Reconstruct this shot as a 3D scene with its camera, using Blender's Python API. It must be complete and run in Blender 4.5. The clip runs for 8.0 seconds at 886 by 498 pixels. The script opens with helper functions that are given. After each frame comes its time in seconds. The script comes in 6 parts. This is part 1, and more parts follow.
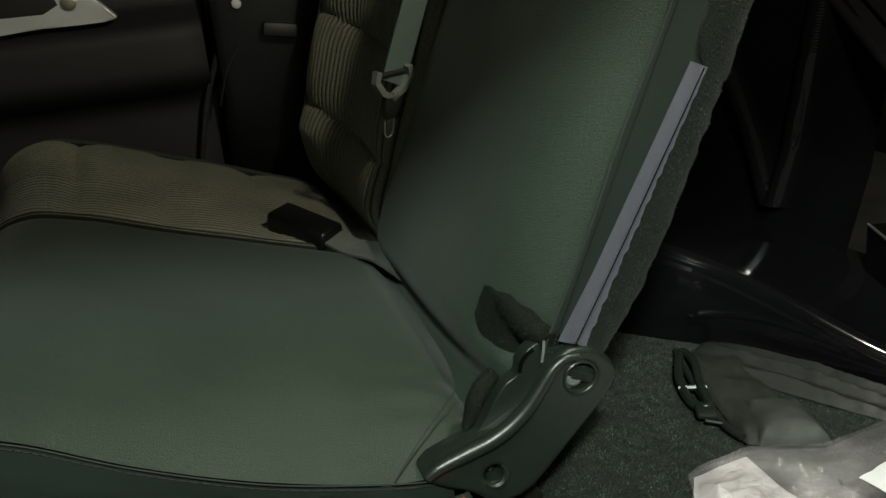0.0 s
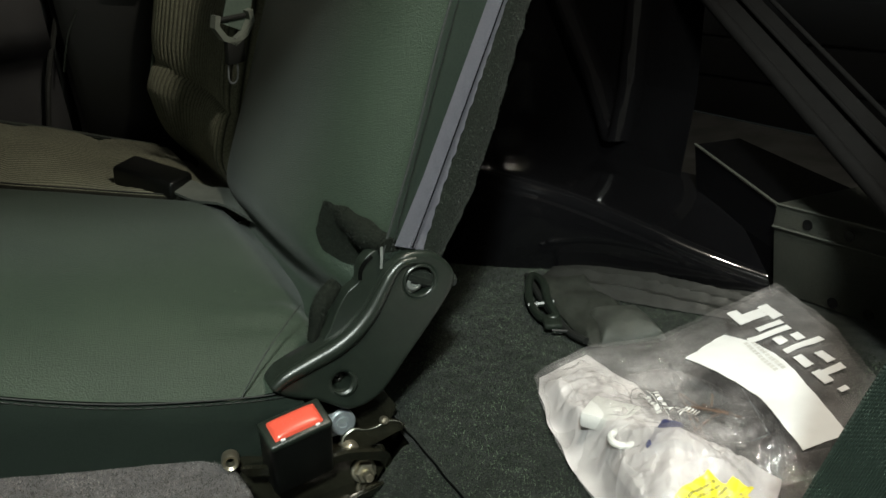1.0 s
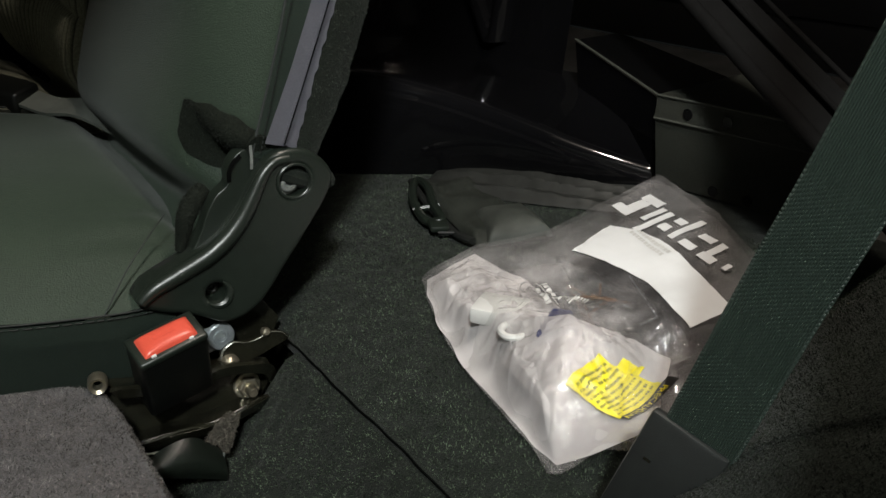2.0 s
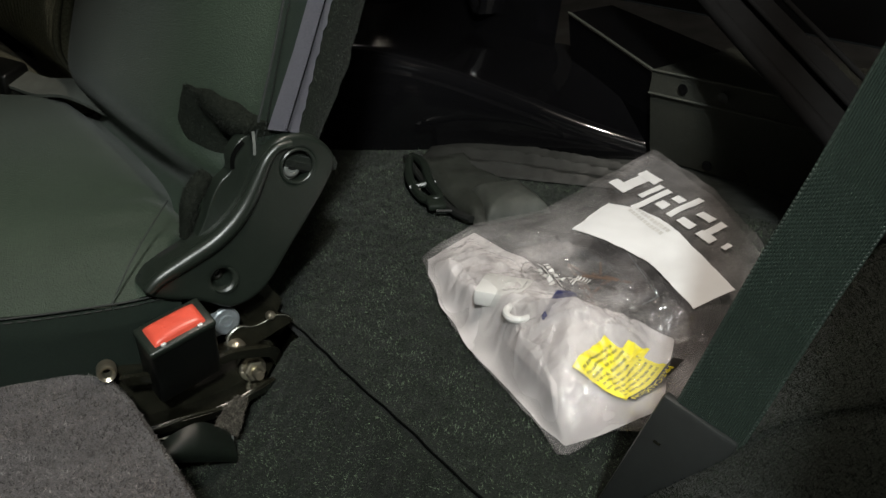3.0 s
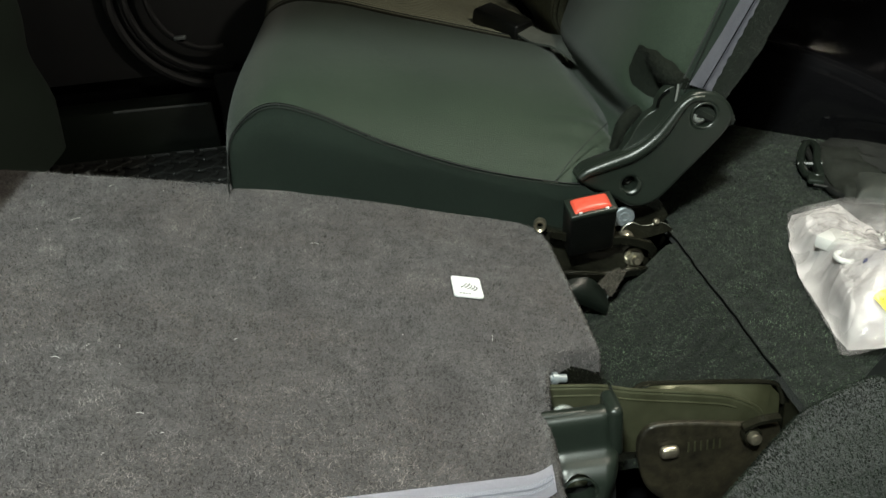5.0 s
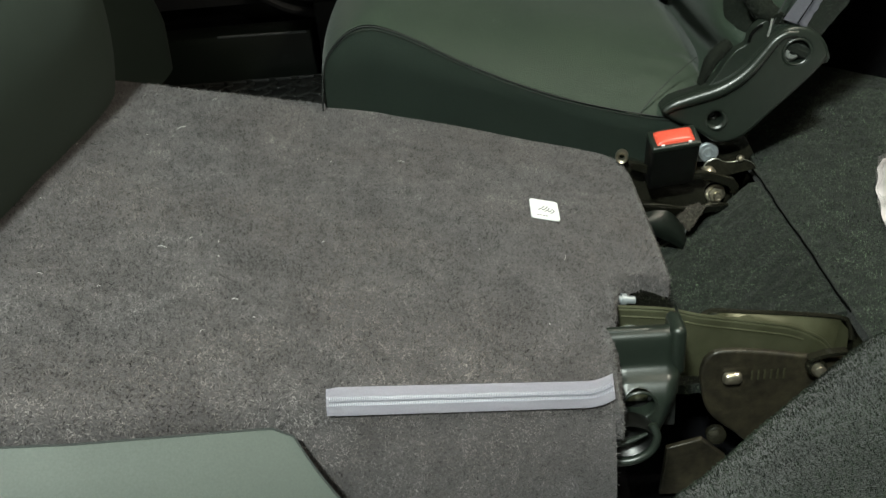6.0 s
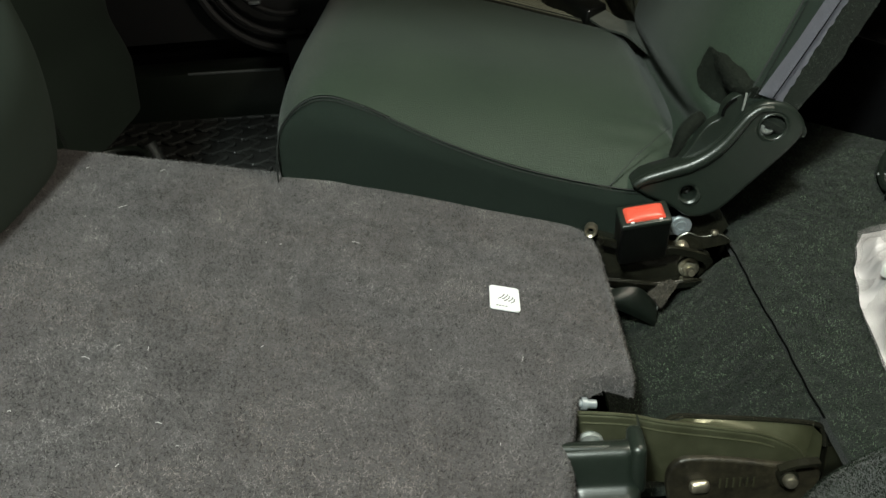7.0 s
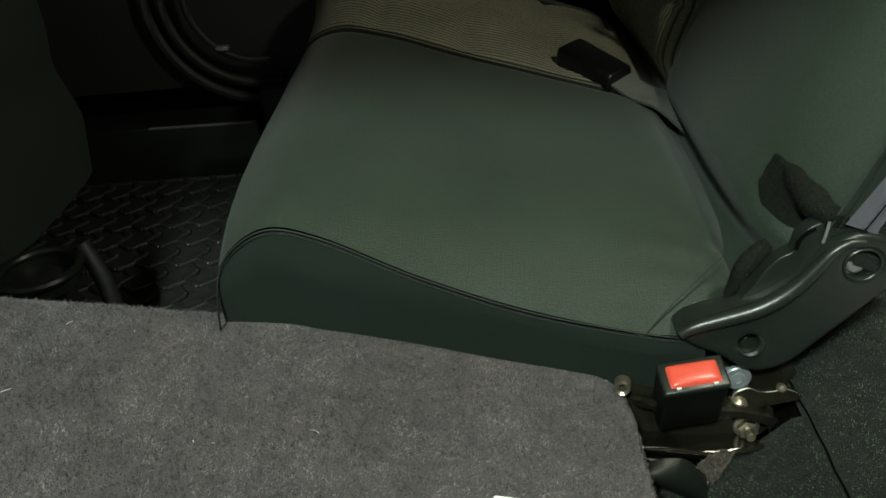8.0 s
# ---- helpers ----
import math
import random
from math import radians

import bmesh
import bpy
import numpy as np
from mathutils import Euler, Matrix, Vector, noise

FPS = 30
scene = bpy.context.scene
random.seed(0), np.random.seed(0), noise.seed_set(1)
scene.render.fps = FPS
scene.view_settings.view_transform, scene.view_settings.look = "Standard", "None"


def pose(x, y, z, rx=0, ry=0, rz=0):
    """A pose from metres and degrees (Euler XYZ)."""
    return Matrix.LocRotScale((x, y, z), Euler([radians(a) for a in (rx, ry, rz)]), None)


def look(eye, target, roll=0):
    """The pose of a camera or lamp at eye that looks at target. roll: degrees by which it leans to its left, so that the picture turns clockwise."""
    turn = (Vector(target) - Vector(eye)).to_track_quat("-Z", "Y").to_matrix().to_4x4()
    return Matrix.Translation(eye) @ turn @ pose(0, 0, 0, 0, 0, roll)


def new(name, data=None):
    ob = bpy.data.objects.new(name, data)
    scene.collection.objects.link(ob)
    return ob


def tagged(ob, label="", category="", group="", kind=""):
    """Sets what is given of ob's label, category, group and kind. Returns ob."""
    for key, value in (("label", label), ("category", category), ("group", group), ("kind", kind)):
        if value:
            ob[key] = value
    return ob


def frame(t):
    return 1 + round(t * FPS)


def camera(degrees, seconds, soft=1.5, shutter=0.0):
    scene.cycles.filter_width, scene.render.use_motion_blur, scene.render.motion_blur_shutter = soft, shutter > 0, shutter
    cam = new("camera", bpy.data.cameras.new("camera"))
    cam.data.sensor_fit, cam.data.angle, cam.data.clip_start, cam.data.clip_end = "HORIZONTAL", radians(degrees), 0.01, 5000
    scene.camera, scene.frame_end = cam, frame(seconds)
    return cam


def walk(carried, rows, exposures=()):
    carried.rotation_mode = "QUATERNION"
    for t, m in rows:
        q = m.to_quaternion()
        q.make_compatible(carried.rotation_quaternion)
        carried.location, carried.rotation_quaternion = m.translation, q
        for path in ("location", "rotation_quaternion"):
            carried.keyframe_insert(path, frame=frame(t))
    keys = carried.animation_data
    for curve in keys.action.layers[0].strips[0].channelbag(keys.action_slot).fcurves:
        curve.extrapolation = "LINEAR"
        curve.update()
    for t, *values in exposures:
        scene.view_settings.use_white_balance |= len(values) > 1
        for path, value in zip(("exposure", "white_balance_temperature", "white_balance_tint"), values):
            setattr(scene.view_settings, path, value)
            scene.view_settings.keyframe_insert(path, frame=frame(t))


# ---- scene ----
cam = camera(54.7, 8.0)
PATH = [
    (0, (0.076, 0.059, 0.555), (0.599, 1.86, -0.139), -5.6),
    (0.5, (0.091, 0.008, 0.509), (0.651, 1.795, -0.193), -5.1),
    (1, (0.1, -0.002, 0.481), (0.852, 1.704, -0.242), -6.6),
    (1.5, (0.107, 0.01, 0.454), (1.013, 1.604, -0.345), -6.2),
    (2, (0.115, 0.019, 0.438), (1.041, 1.545, -0.463), -6.3),
    (2.2, (0.115, 0.023, 0.44), (1.048, 1.525, -0.494), -6.3),
    (3.3, (0.089, 0.033, 0.476), (1.016, 1.504, -0.511), -6.7),
    (3.5, (0.078, 0.025, 0.489), (0.996, 1.506, -0.493), -6.6),
    (4, (0.045, -0.048, 0.501), (0.896, 1.487, -0.457), -4.3),
    (4.5, (0.008, -0.175, 0.527), (0.395, 1.552, -0.404), -5.8),
    (5, (0.004, -0.273, 0.512), (0.085, 1.512, -0.387), -5.8),
    (5.2, (0.0, -0.3, 0.505), (0.003, 1.474, -0.419), -6.0),
    (6.3, (0.021, -0.32, 0.505), (-0.119, 1.409, -0.491), -6.0),
    (6.5, (0.03, -0.303, 0.52), (-0.1, 1.432, -0.468), -5.7),
    (7, (0.053, -0.232, 0.554), (-0.066, 1.504, -0.432), -5.5),
    (7.5, (0.069, -0.099, 0.583), (-0.066, 1.629, -0.415), -6.1),
    (8, (0.064, 0.047, 0.579), (-0.066, 1.775, -0.419), -6.2),
]
EXPOSURES = [(0.0, 0.46, 6500, 9), (0.5, 0.58, 6500, 12), (1.0, 0.72, 6500, 11), (1.5, 0.80, 6500, 15), (2.0, 0.24, 6500, 19), (3.6, 0.28, 6500, 18), (4.0, 0.5, 6500, 13), (4.5, 0.75, 6500, 10), (5.0, 0.75, 6500, 10), (6.5, 0.85, 6500, 10), (7.0, 0.7, 6500, 9), (7.5, 0.60, 6500, 7), (8.0, 0.50, 6500, 6)]
walk(cam, [(t, look(eye, target, roll)) for t, eye, target, roll in PATH], EXPOSURES)

# ---- light: a dark garage with one ceiling lamp outside the open door ----
world = bpy.data.worlds.new("night_garage")
scene.world = world
world.use_nodes = True
wn = world.node_tree.nodes["Background"]
wn.inputs[0].default_value = (0.6, 0.7, 0.65, 1)
wn.inputs[1].default_value = 0.006


def lamp(name, place, power, radius, colour):
    data = bpy.data.lights.new(name, "POINT")
    data.energy, data.shadow_soft_size, data.color = power, radius, colour
    ob = new(name, data)
    ob.location = place
    return ob


LAMPS = ((-0.30, -1.0, 1.76),)
DOME = (0.58, 0.43, 0.98)
lamp("ceiling_bulb_light", LAMPS[0], 165.0, 0.09, (0.89, 1.0, 0.94))
lamp("dome_lamp_light", DOME, 13.5, 0.035, (1.0, 0.93, 0.77))


# ---- materials ----
def material(name, colour, rough=0.6, metal=0.0, vary=0.0, scale=40.0, bump=0.0, bump_scale=200.0, spec=0.5,
             sheen=0.0, second=None, patch=3.0, coat=0.0, detail=6.0, weave=0.0, weave_scale=900.0):
    """A surface with grain (fine noise), patches (coarse noise), relief and optional woven relief."""
    m = bpy.data.materials.new(name)
    m.use_nodes = True
    t = m.node_tree
    n, link = t.nodes, t.links.new
    b = n["Principled BSDF"]
    b.inputs["Base Color"].default_value = (*colour, 1)
    b.inputs["Roughness"].default_value = rough
    b.inputs["Metallic"].default_value = metal
    b.inputs["Specular IOR Level"].default_value = spec
    b.inputs["Sheen Weight"].default_value = sheen
    b.inputs["Coat Weight"].default_value = coat
    co = n.new("ShaderNodeTexCoord")
    out = None
    if vary > 0:
        fine = n.new("ShaderNodeTexNoise")
        fine.inputs["Scale"].default_value = scale
        fine.inputs["Detail"].default_value = detail
        link(co.outputs["Object"], fine.inputs["Vector"])
        coarse = n.new("ShaderNodeTexNoise")
        coarse.inputs["Scale"].default_value = patch
        coarse.inputs["Detail"].default_value = 4
        link(co.outputs["Object"], coarse.inputs["Vector"])
        mix = n.new("ShaderNodeMix")
        mix.data_type = "FLOAT"
        mix.inputs[0].default_value = 0.4
        link(fine.outputs["Fac"], mix.inputs[2])
        link(coarse.outputs["Fac"], mix.inputs[3])
        ramp = n.new("ShaderNodeMapRange")
        ramp.inputs["From Min"].default_value = 0.3
        ramp.inputs["From Max"].default_value = 0.7
        link(mix.outputs[0], ramp.inputs["Value"])
        cmix = n.new("ShaderNodeMix")
        cmix.data_type = "RGBA"
        low = second or tuple(c * (1 - vary) for c in colour)
        high = tuple(min(1, c * (1 + vary)) for c in colour)
        cmix.inputs[6].default_value = (*low, 1)
        cmix.inputs[7].default_value = (*high, 1)
        link(ramp.outputs[0], cmix.inputs[0])
        link(cmix.outputs[2], b.inputs["Base Color"])
    normal = None
    if bump > 0:
        bn = n.new("ShaderNodeTexNoise")
        bn.inputs["Scale"].default_value = bump_scale
        bn.inputs["Detail"].default_value = 5
        link(co.outputs["Object"], bn.inputs["Vector"])
        bp = n.new("ShaderNodeBump")
        bp.inputs["Strength"].default_value = bump
        bp.inputs["Distance"].default_value = 0.004
        link(bn.outputs["Fac"], bp.inputs["Height"])
        normal = bp.outputs[0]
    if weave > 0:
        heights = []
        for axis in ("X", "Y", "Z"):
            wv = n.new("ShaderNodeTexWave")
            wv.bands_direction = axis
            wv.inputs["Scale"].default_value = weave_scale / 20
            wv.inputs["Distortion"].default_value = 0.6
            wv.inputs["Detail"].default_value = 1
            link(co.outputs["Object"], wv.inputs["Vector"])
            heights.append(wv.outputs["Fac"])
        add = n.new("ShaderNodeMath")
        link(heights[0], add.inputs[0])
        link(heights[1], add.inputs[1])
        add2 = n.new("ShaderNodeMath")
        link(add.outputs[0], add2.inputs[0])
        link(heights[2], add2.inputs[1])
        bp2 = n.new("ShaderNodeBump")
        bp2.inputs["Strength"].default_value = weave
        bp2.inputs["Distance"].default_value = 0.001
        link(add2.outputs[0], bp2.inputs["Height"])
        if normal is not None:
            link(normal, bp2.inputs["Normal"])
        normal = bp2.outputs[0]
    if normal is not None:
        link(normal, b.inputs["Normal"])
    return m


WEBBING_GREY = material("grey_green_webbing", (0.085, 0.118, 0.098), 0.6, vary=0.15, scale=300, bump=0.1, bump_scale=900)
FABRIC = material("seat_fabric", (0.0215, 0.0330, 0.0210), 0.58, vary=0.30, second=(0.0140, 0.0240, 0.0155), scale=420, patch=9, bump=0.28, bump_scale=650, sheen=0.08, spec=0.30)
FABRIC_DARK = material("seat_side_fabric", (0.029, 0.043, 0.033), 0.75, vary=0.22, scale=900, patch=6, bump=0.12, bump_scale=1500, sheen=0.04, spec=0.25)
# seat fabric made paler, so the strong light on the flank is in its colour
FABRIC_EDGE_LIT = material("lit_backrest_edge_fabric", (0.062, 0.074, 0.064), 0.6, vary=0.14, scale=600, patch=8, bump=0.10, bump_scale=1200, sheen=0.1, spec=0.3)
RIBBED = material("ribbed_fabric", (0.142, 0.146, 0.102), 0.85, vary=0.60, scale=420, patch=8, bump=0.3, bump_scale=700, sheen=0.1, spec=0.2)
def stripe(m, pitch, groove, depth):
    """Stripes across the rib attribute of a mesh: colour darker in the grooves, paler on the ribs."""
    t = m.node_tree
    n, link = t.nodes, t.links.new
    b = n["Principled BSDF"]
    src = b.inputs["Base Color"].links[0].from_socket
    at = n.new("ShaderNodeAttribute")
    at.attribute_name = "rib"
    div = n.new("ShaderNodeMath")
    div.operation = "DIVIDE"
    div.inputs[1].default_value = pitch
    link(at.outputs["Fac"], div.inputs[0])
    fra = n.new("ShaderNodeMath")
    fra.operation = "PINGPONG"
    fra.inputs[1].default_value = 0.5
    link(div.outputs[0], fra.inputs[0])
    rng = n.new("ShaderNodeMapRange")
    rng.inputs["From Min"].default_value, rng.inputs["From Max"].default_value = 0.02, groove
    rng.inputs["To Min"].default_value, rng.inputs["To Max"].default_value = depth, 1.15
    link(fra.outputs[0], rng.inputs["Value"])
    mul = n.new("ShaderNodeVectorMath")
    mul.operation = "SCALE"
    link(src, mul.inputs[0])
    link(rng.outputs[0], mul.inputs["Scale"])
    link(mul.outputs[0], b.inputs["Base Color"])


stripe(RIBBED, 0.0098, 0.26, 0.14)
SEAM_DARK = material("dark_seam_gap", (0.003, 0.0032, 0.003), 1.0, vary=0.3, scale=300, spec=0.0)
STITCH = material("stitching_thread", (0.009, 0.012, 0.010), 0.7, vary=0.2, scale=500)
SKIRT = material("black_carpet_skirt", (0.0095, 0.0115, 0.0088), 0.95, vary=0.4, scale=400, bump=0.3, bump_scale=500, spec=0.05)
HOUSING = material("black_buckle_plastic", (0.0038, 0.0042, 0.0038), 0.34, vary=0.2, scale=100, bump=0.05, bump_scale=900, spec=0.4)
THREAD = material("dark_thread", (0.018, 0.022, 0.02), 0.8, vary=0.3, scale=400)
CARPET = material("charcoal_carpet", (0.008, 0.0105, 0.0078), 0.95, vary=0.5, scale=500, patch=14, bump=0.4, bump_scale=600, spec=0.1, sheen=0.1, detail=3)
CARPET_GREY = material("grey_needle_carpet", (0.068, 0.062, 0.0625), 0.95, vary=0.28, scale=900, patch=22, bump=0.35, bump_scale=600, spec=0.1, sheen=0.2,
                       detail=9)
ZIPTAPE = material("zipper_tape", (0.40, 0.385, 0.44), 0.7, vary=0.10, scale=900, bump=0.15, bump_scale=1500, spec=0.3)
# backrest tape, darker than the tape of the folded seat
ZIPTAPE_DARK = material("darker_zipper_tape", (0.17, 0.17, 0.20), 0.7, vary=0.15, scale=700, bump=0.15, bump_scale=1500, spec=0.3)
ZIPTEETH = material("zipper_teeth", (0.16, 0.16, 0.19), 0.4, vary=0.1, scale=300)
PLASTIC = material("black_moulded_plastic", (0.012, 0.0165, 0.0125), 0.33, vary=0.15, scale=120, bump=0.06, bump_scale=1500, spec=0.55)
PLASTIC_DULL = material("dull_black_plastic", (0.013, 0.0145, 0.0135), 0.5, vary=0.2, scale=90, bump=0.12, bump_scale=900)
PAINT = material("gloss_black_paint", (0.004, 0.004, 0.0045), 0.09, vary=0.2, scale=6, spec=0.5, coat=0.3, bump=0.006, bump_scale=14)
STEEL_BLACK = material("black_coated_steel", (0.015, 0.0145, 0.0095), 0.20, metal=0.2, vary=0.5, scale=45, bump=0.10, bump_scale=60, spec=0.7, coat=0.3)
STEEL_OLIVE = material("olive_black_frame_steel", (0.078, 0.080, 0.048), 0.30, metal=0.45, vary=0.35, scale=30, bump=0.08, bump_scale=50, spec=0.6,
                       second=(0.038, 0.039, 0.019))
STEEL_RUSTY = material("rust_speckled_steel", (0.020, 0.017, 0.010), 0.42, metal=0.2, vary=0.9, scale=110, patch=26, bump=0.25, bump_scale=140, spec=0.5, second=(0.006, 0.0055, 0.004))
ZINC = material("zinc_plated_steel", (0.42, 0.38, 0.29), 0.32, metal=0.9, vary=0.25, scale=140, bump=0.1, bump_scale=300)
GREYZINC = material("grey_plated_disc", (0.30, 0.33, 0.345), 0.42, metal=0.55, vary=0.25, scale=160)
STEEL_GREY = material("dull_grey_steel", (0.19, 0.20, 0.185), 0.5, metal=0.3, vary=0.3, scale=120, bump=0.1, bump_scale=300)
RED = material("red_release_button", (0.66, 0.085, 0.050), 0.30, vary=0.10, scale=90, spec=0.6, coat=0.4)
WHITE = material("white_label", (0.80, 0.80, 0.80), 0.45, vary=0.03, scale=60)
CREAM = material("white_plastic", (0.62, 0.61, 0.59), 0.4, vary=0.12, scale=40)
YELLOW = material("yellow_sticker", (0.78, 0.66, 0.02), 0.4, vary=0.1, scale=60)
INK = material("black_ink", (0.015, 0.014, 0.012), 0.5, vary=0.1)
INK_GREY = material("grey_green_ink", (0.20, 0.19, 0.03), 0.5, vary=0.1)
WEBBING = material("seat_belt_webbing", (0.020, 0.031, 0.024), 0.55, vary=0.15, scale=200, bump=0.1, bump_scale=600, spec=0.4)
POUCH = material("grey_nylon", (0.085, 0.092, 0.080), 0.55, vary=0.25, scale=60, patch=12, bump=0.2, bump_scale=60, spec=0.45)
POUCH_DARK = material("dark_grey_nylon", (0.045, 0.050, 0.042), 0.6, vary=0.25, scale=60, patch=12, bump=0.2, bump_scale=60, spec=0.4)
DRAPE = material("charcoal_nylon", (0.018, 0.019, 0.017), 0.45, vary=0.3, scale=60, bump=0.2, bump_scale=50, spec=0.5)
SEAL = material("black_seal_rubber", (0.006, 0.006, 0.006), 0.85, vary=0.2, scale=80, bump=0.05, bump_scale=300, spec=0.05)
BLACKCLOTH = material("black_nylon", (0.010, 0.011, 0.010), 0.5, vary=0.3, scale=60, bump=0.3, bump_scale=40)
TEXTURED = material("textured_black_steel", (0.052, 0.056, 0.045), 0.62, metal=0.1, vary=0.35, scale=500, patch=10, bump=0.5, bump_scale=800)
RUBBER = material("black_rubber_mat", (0.026, 0.027, 0.025), 0.38, vary=0.35, scale=60, bump=0.15, bump_scale=200)
DOORPLASTIC = material("door_trim_plastic", (0.013, 0.013, 0.0145), 0.6, vary=0.15, scale=70, bump=0.25, bump_scale=900)
SILVER = material("silver_painted_trim", (0.62, 0.63, 0.60), 0.35, metal=0.2, vary=0.06, scale=30)
CONCRETE = material("garage_concrete", (0.22, 0.21, 0.20), 0.85, vary=0.3, scale=6, bump=0.4, bump_scale=60)
WALLPAINT = material("garage_wall_paint", (0.32, 0.30, 0.27), 0.9, vary=0.1, scale=4, bump=0.2, bump_scale=80)
ROOFLINER = material("roof_liner", (0.05, 0.05, 0.05), 0.9, vary=0.15, scale=200, bump=0.3, bump_scale=500)
BLUE = material("blue_plastic", (0.035, 0.04, 0.12), 0.4, vary=0.1)
TONGUE = material("grey_coated_metal", (0.19, 0.215, 0.185), 0.45, metal=0.2, vary=0.15, scale=120, bump=0.05, bump_scale=400)
FRAYED = material("frayed_grey_brown_cloth", (0.060, 0.054, 0.044), 0.9, vary=0.4, scale=300, bump=0.4, bump_scale=500, spec=0.1)
STEEL_WORN = material("chipped_bare_steel", (0.34, 0.34, 0.30), 0.30, metal=0.7, vary=0.6, scale=90, bump=0.3, bump_scale=160)
LINT = material("white_lint", (0.60, 0.58, 0.56), 0.9)


def clear_plastic(name, low, high, tint, rough, shine=(0.08, 0.24)):
    """A thin polythene film: mostly see-through, with gloss and a milky share."""
    m = bpy.data.materials.new(name)
    m.use_nodes = True
    t = m.node_tree
    n, link = t.nodes, t.links.new
    n.remove(n["Principled BSDF"])
    out = n["Material Output"]
    clear = n.new("ShaderNodeBsdfTransparent")
    clear.inputs[0].default_value = (*tint, 1)
    milk = n.new("ShaderNodeBsdfTranslucent")
    milk.inputs[0].default_value = (0.9, 0.88, 0.87, 1)
    dif = n.new("ShaderNodeBsdfDiffuse")
    dif.inputs[0].default_value = (0.90, 0.85, 0.85, 1)
    both = n.new("ShaderNodeMixShader")
    both.inputs[0].default_value = 0.85
    link(milk.outputs[0], both.inputs[1])
    link(dif.outputs[0], both.inputs[2])
    gloss = n.new("ShaderNodeBsdfGlossy")
    gloss.inputs["Roughness"].default_value = rough
    co = n.new("ShaderNodeTexCoord")
    no = n.new("ShaderNodeTexNoise")
    no.inputs["Scale"].default_value = 34
    no.inputs["Detail"].default_value = 6
    no.inputs["Distortion"].default_value = 1.2
    link(co.outputs["Object"], no.inputs["Vector"])
    bp = n.new("ShaderNodeBump")
    bp.inputs["Strength"].default_value = 1.0
    bp.inputs["Distance"].default_value = 0.004
    link(no.outputs["Fac"], bp.inputs["Height"])
    link(bp.outputs[0], gloss.inputs["Normal"])
    rng = n.new("ShaderNodeMapRange")
    rng.inputs["From Min"].default_value = 0.35
    rng.inputs["From Max"].default_value = 0.7
    rng.inputs["To Min"].default_value = low
    rng.inputs["To Max"].default_value = high
    cloud = n.new("ShaderNodeTexNoise")
    cloud.inputs["Scale"].default_value = 18
    cloud.inputs["Detail"].default_value = 1.5
    link(co.outputs["Object"], cloud.inputs["Vector"])
    streak = n.new("ShaderNodeTexNoise")
    streak.noise_type = "RIDGED_MULTIFRACTAL"
    streak.inputs["Scale"].default_value = 26
    streak.inputs["Detail"].default_value = 3
    streak.inputs["Distortion"].default_value = 0.5
    link(co.outputs["Object"], streak.inputs["Vector"])
    line = n.new("ShaderNodeMapRange")
    line.inputs["From Min"].default_value, line.inputs["From Max"].default_value = 1.05, 1.9
    line.inputs["To Min"].default_value, line.inputs["To Max"].default_value = -0.07, 0.24
    link(streak.outputs["Fac"], line.inputs["Value"])
    both_noise = n.new("ShaderNodeMath")
    link(cloud.outputs["Fac"], both_noise.inputs[0])
    link(line.outputs[0], both_noise.inputs[1])
    link(both_noise.outputs[0], rng.inputs["Value"])
    m1 = n.new("ShaderNodeMixShader")
    link(rng.outputs[0], m1.inputs[0])
    link(clear.outputs[0], m1.inputs[1])
    link(both.outputs[0], m1.inputs[2])
    lw = n.new("ShaderNodeLayerWeight")
    lw.inputs["Blend"].default_value = 0.5
    fr = n.new("ShaderNodeMapRange")
    fr.interpolation_type = "SMOOTHSTEP"
    fr.inputs["From Min"].default_value, fr.inputs["From Max"].default_value = 0.35, 1.0
    fr.inputs["To Min"].default_value, fr.inputs["To Max"].default_value = shine
    link(lw.outputs["Facing"], fr.inputs["Value"])
    m2 = n.new("ShaderNodeMixShader")
    link(fr.outputs[0], m2.inputs[0])
    link(m1.outputs[0], m2.inputs[1])
    link(gloss.outputs[0], m2.inputs[2])
    link(m2.outputs[0], out.inputs["Surface"])
    return m


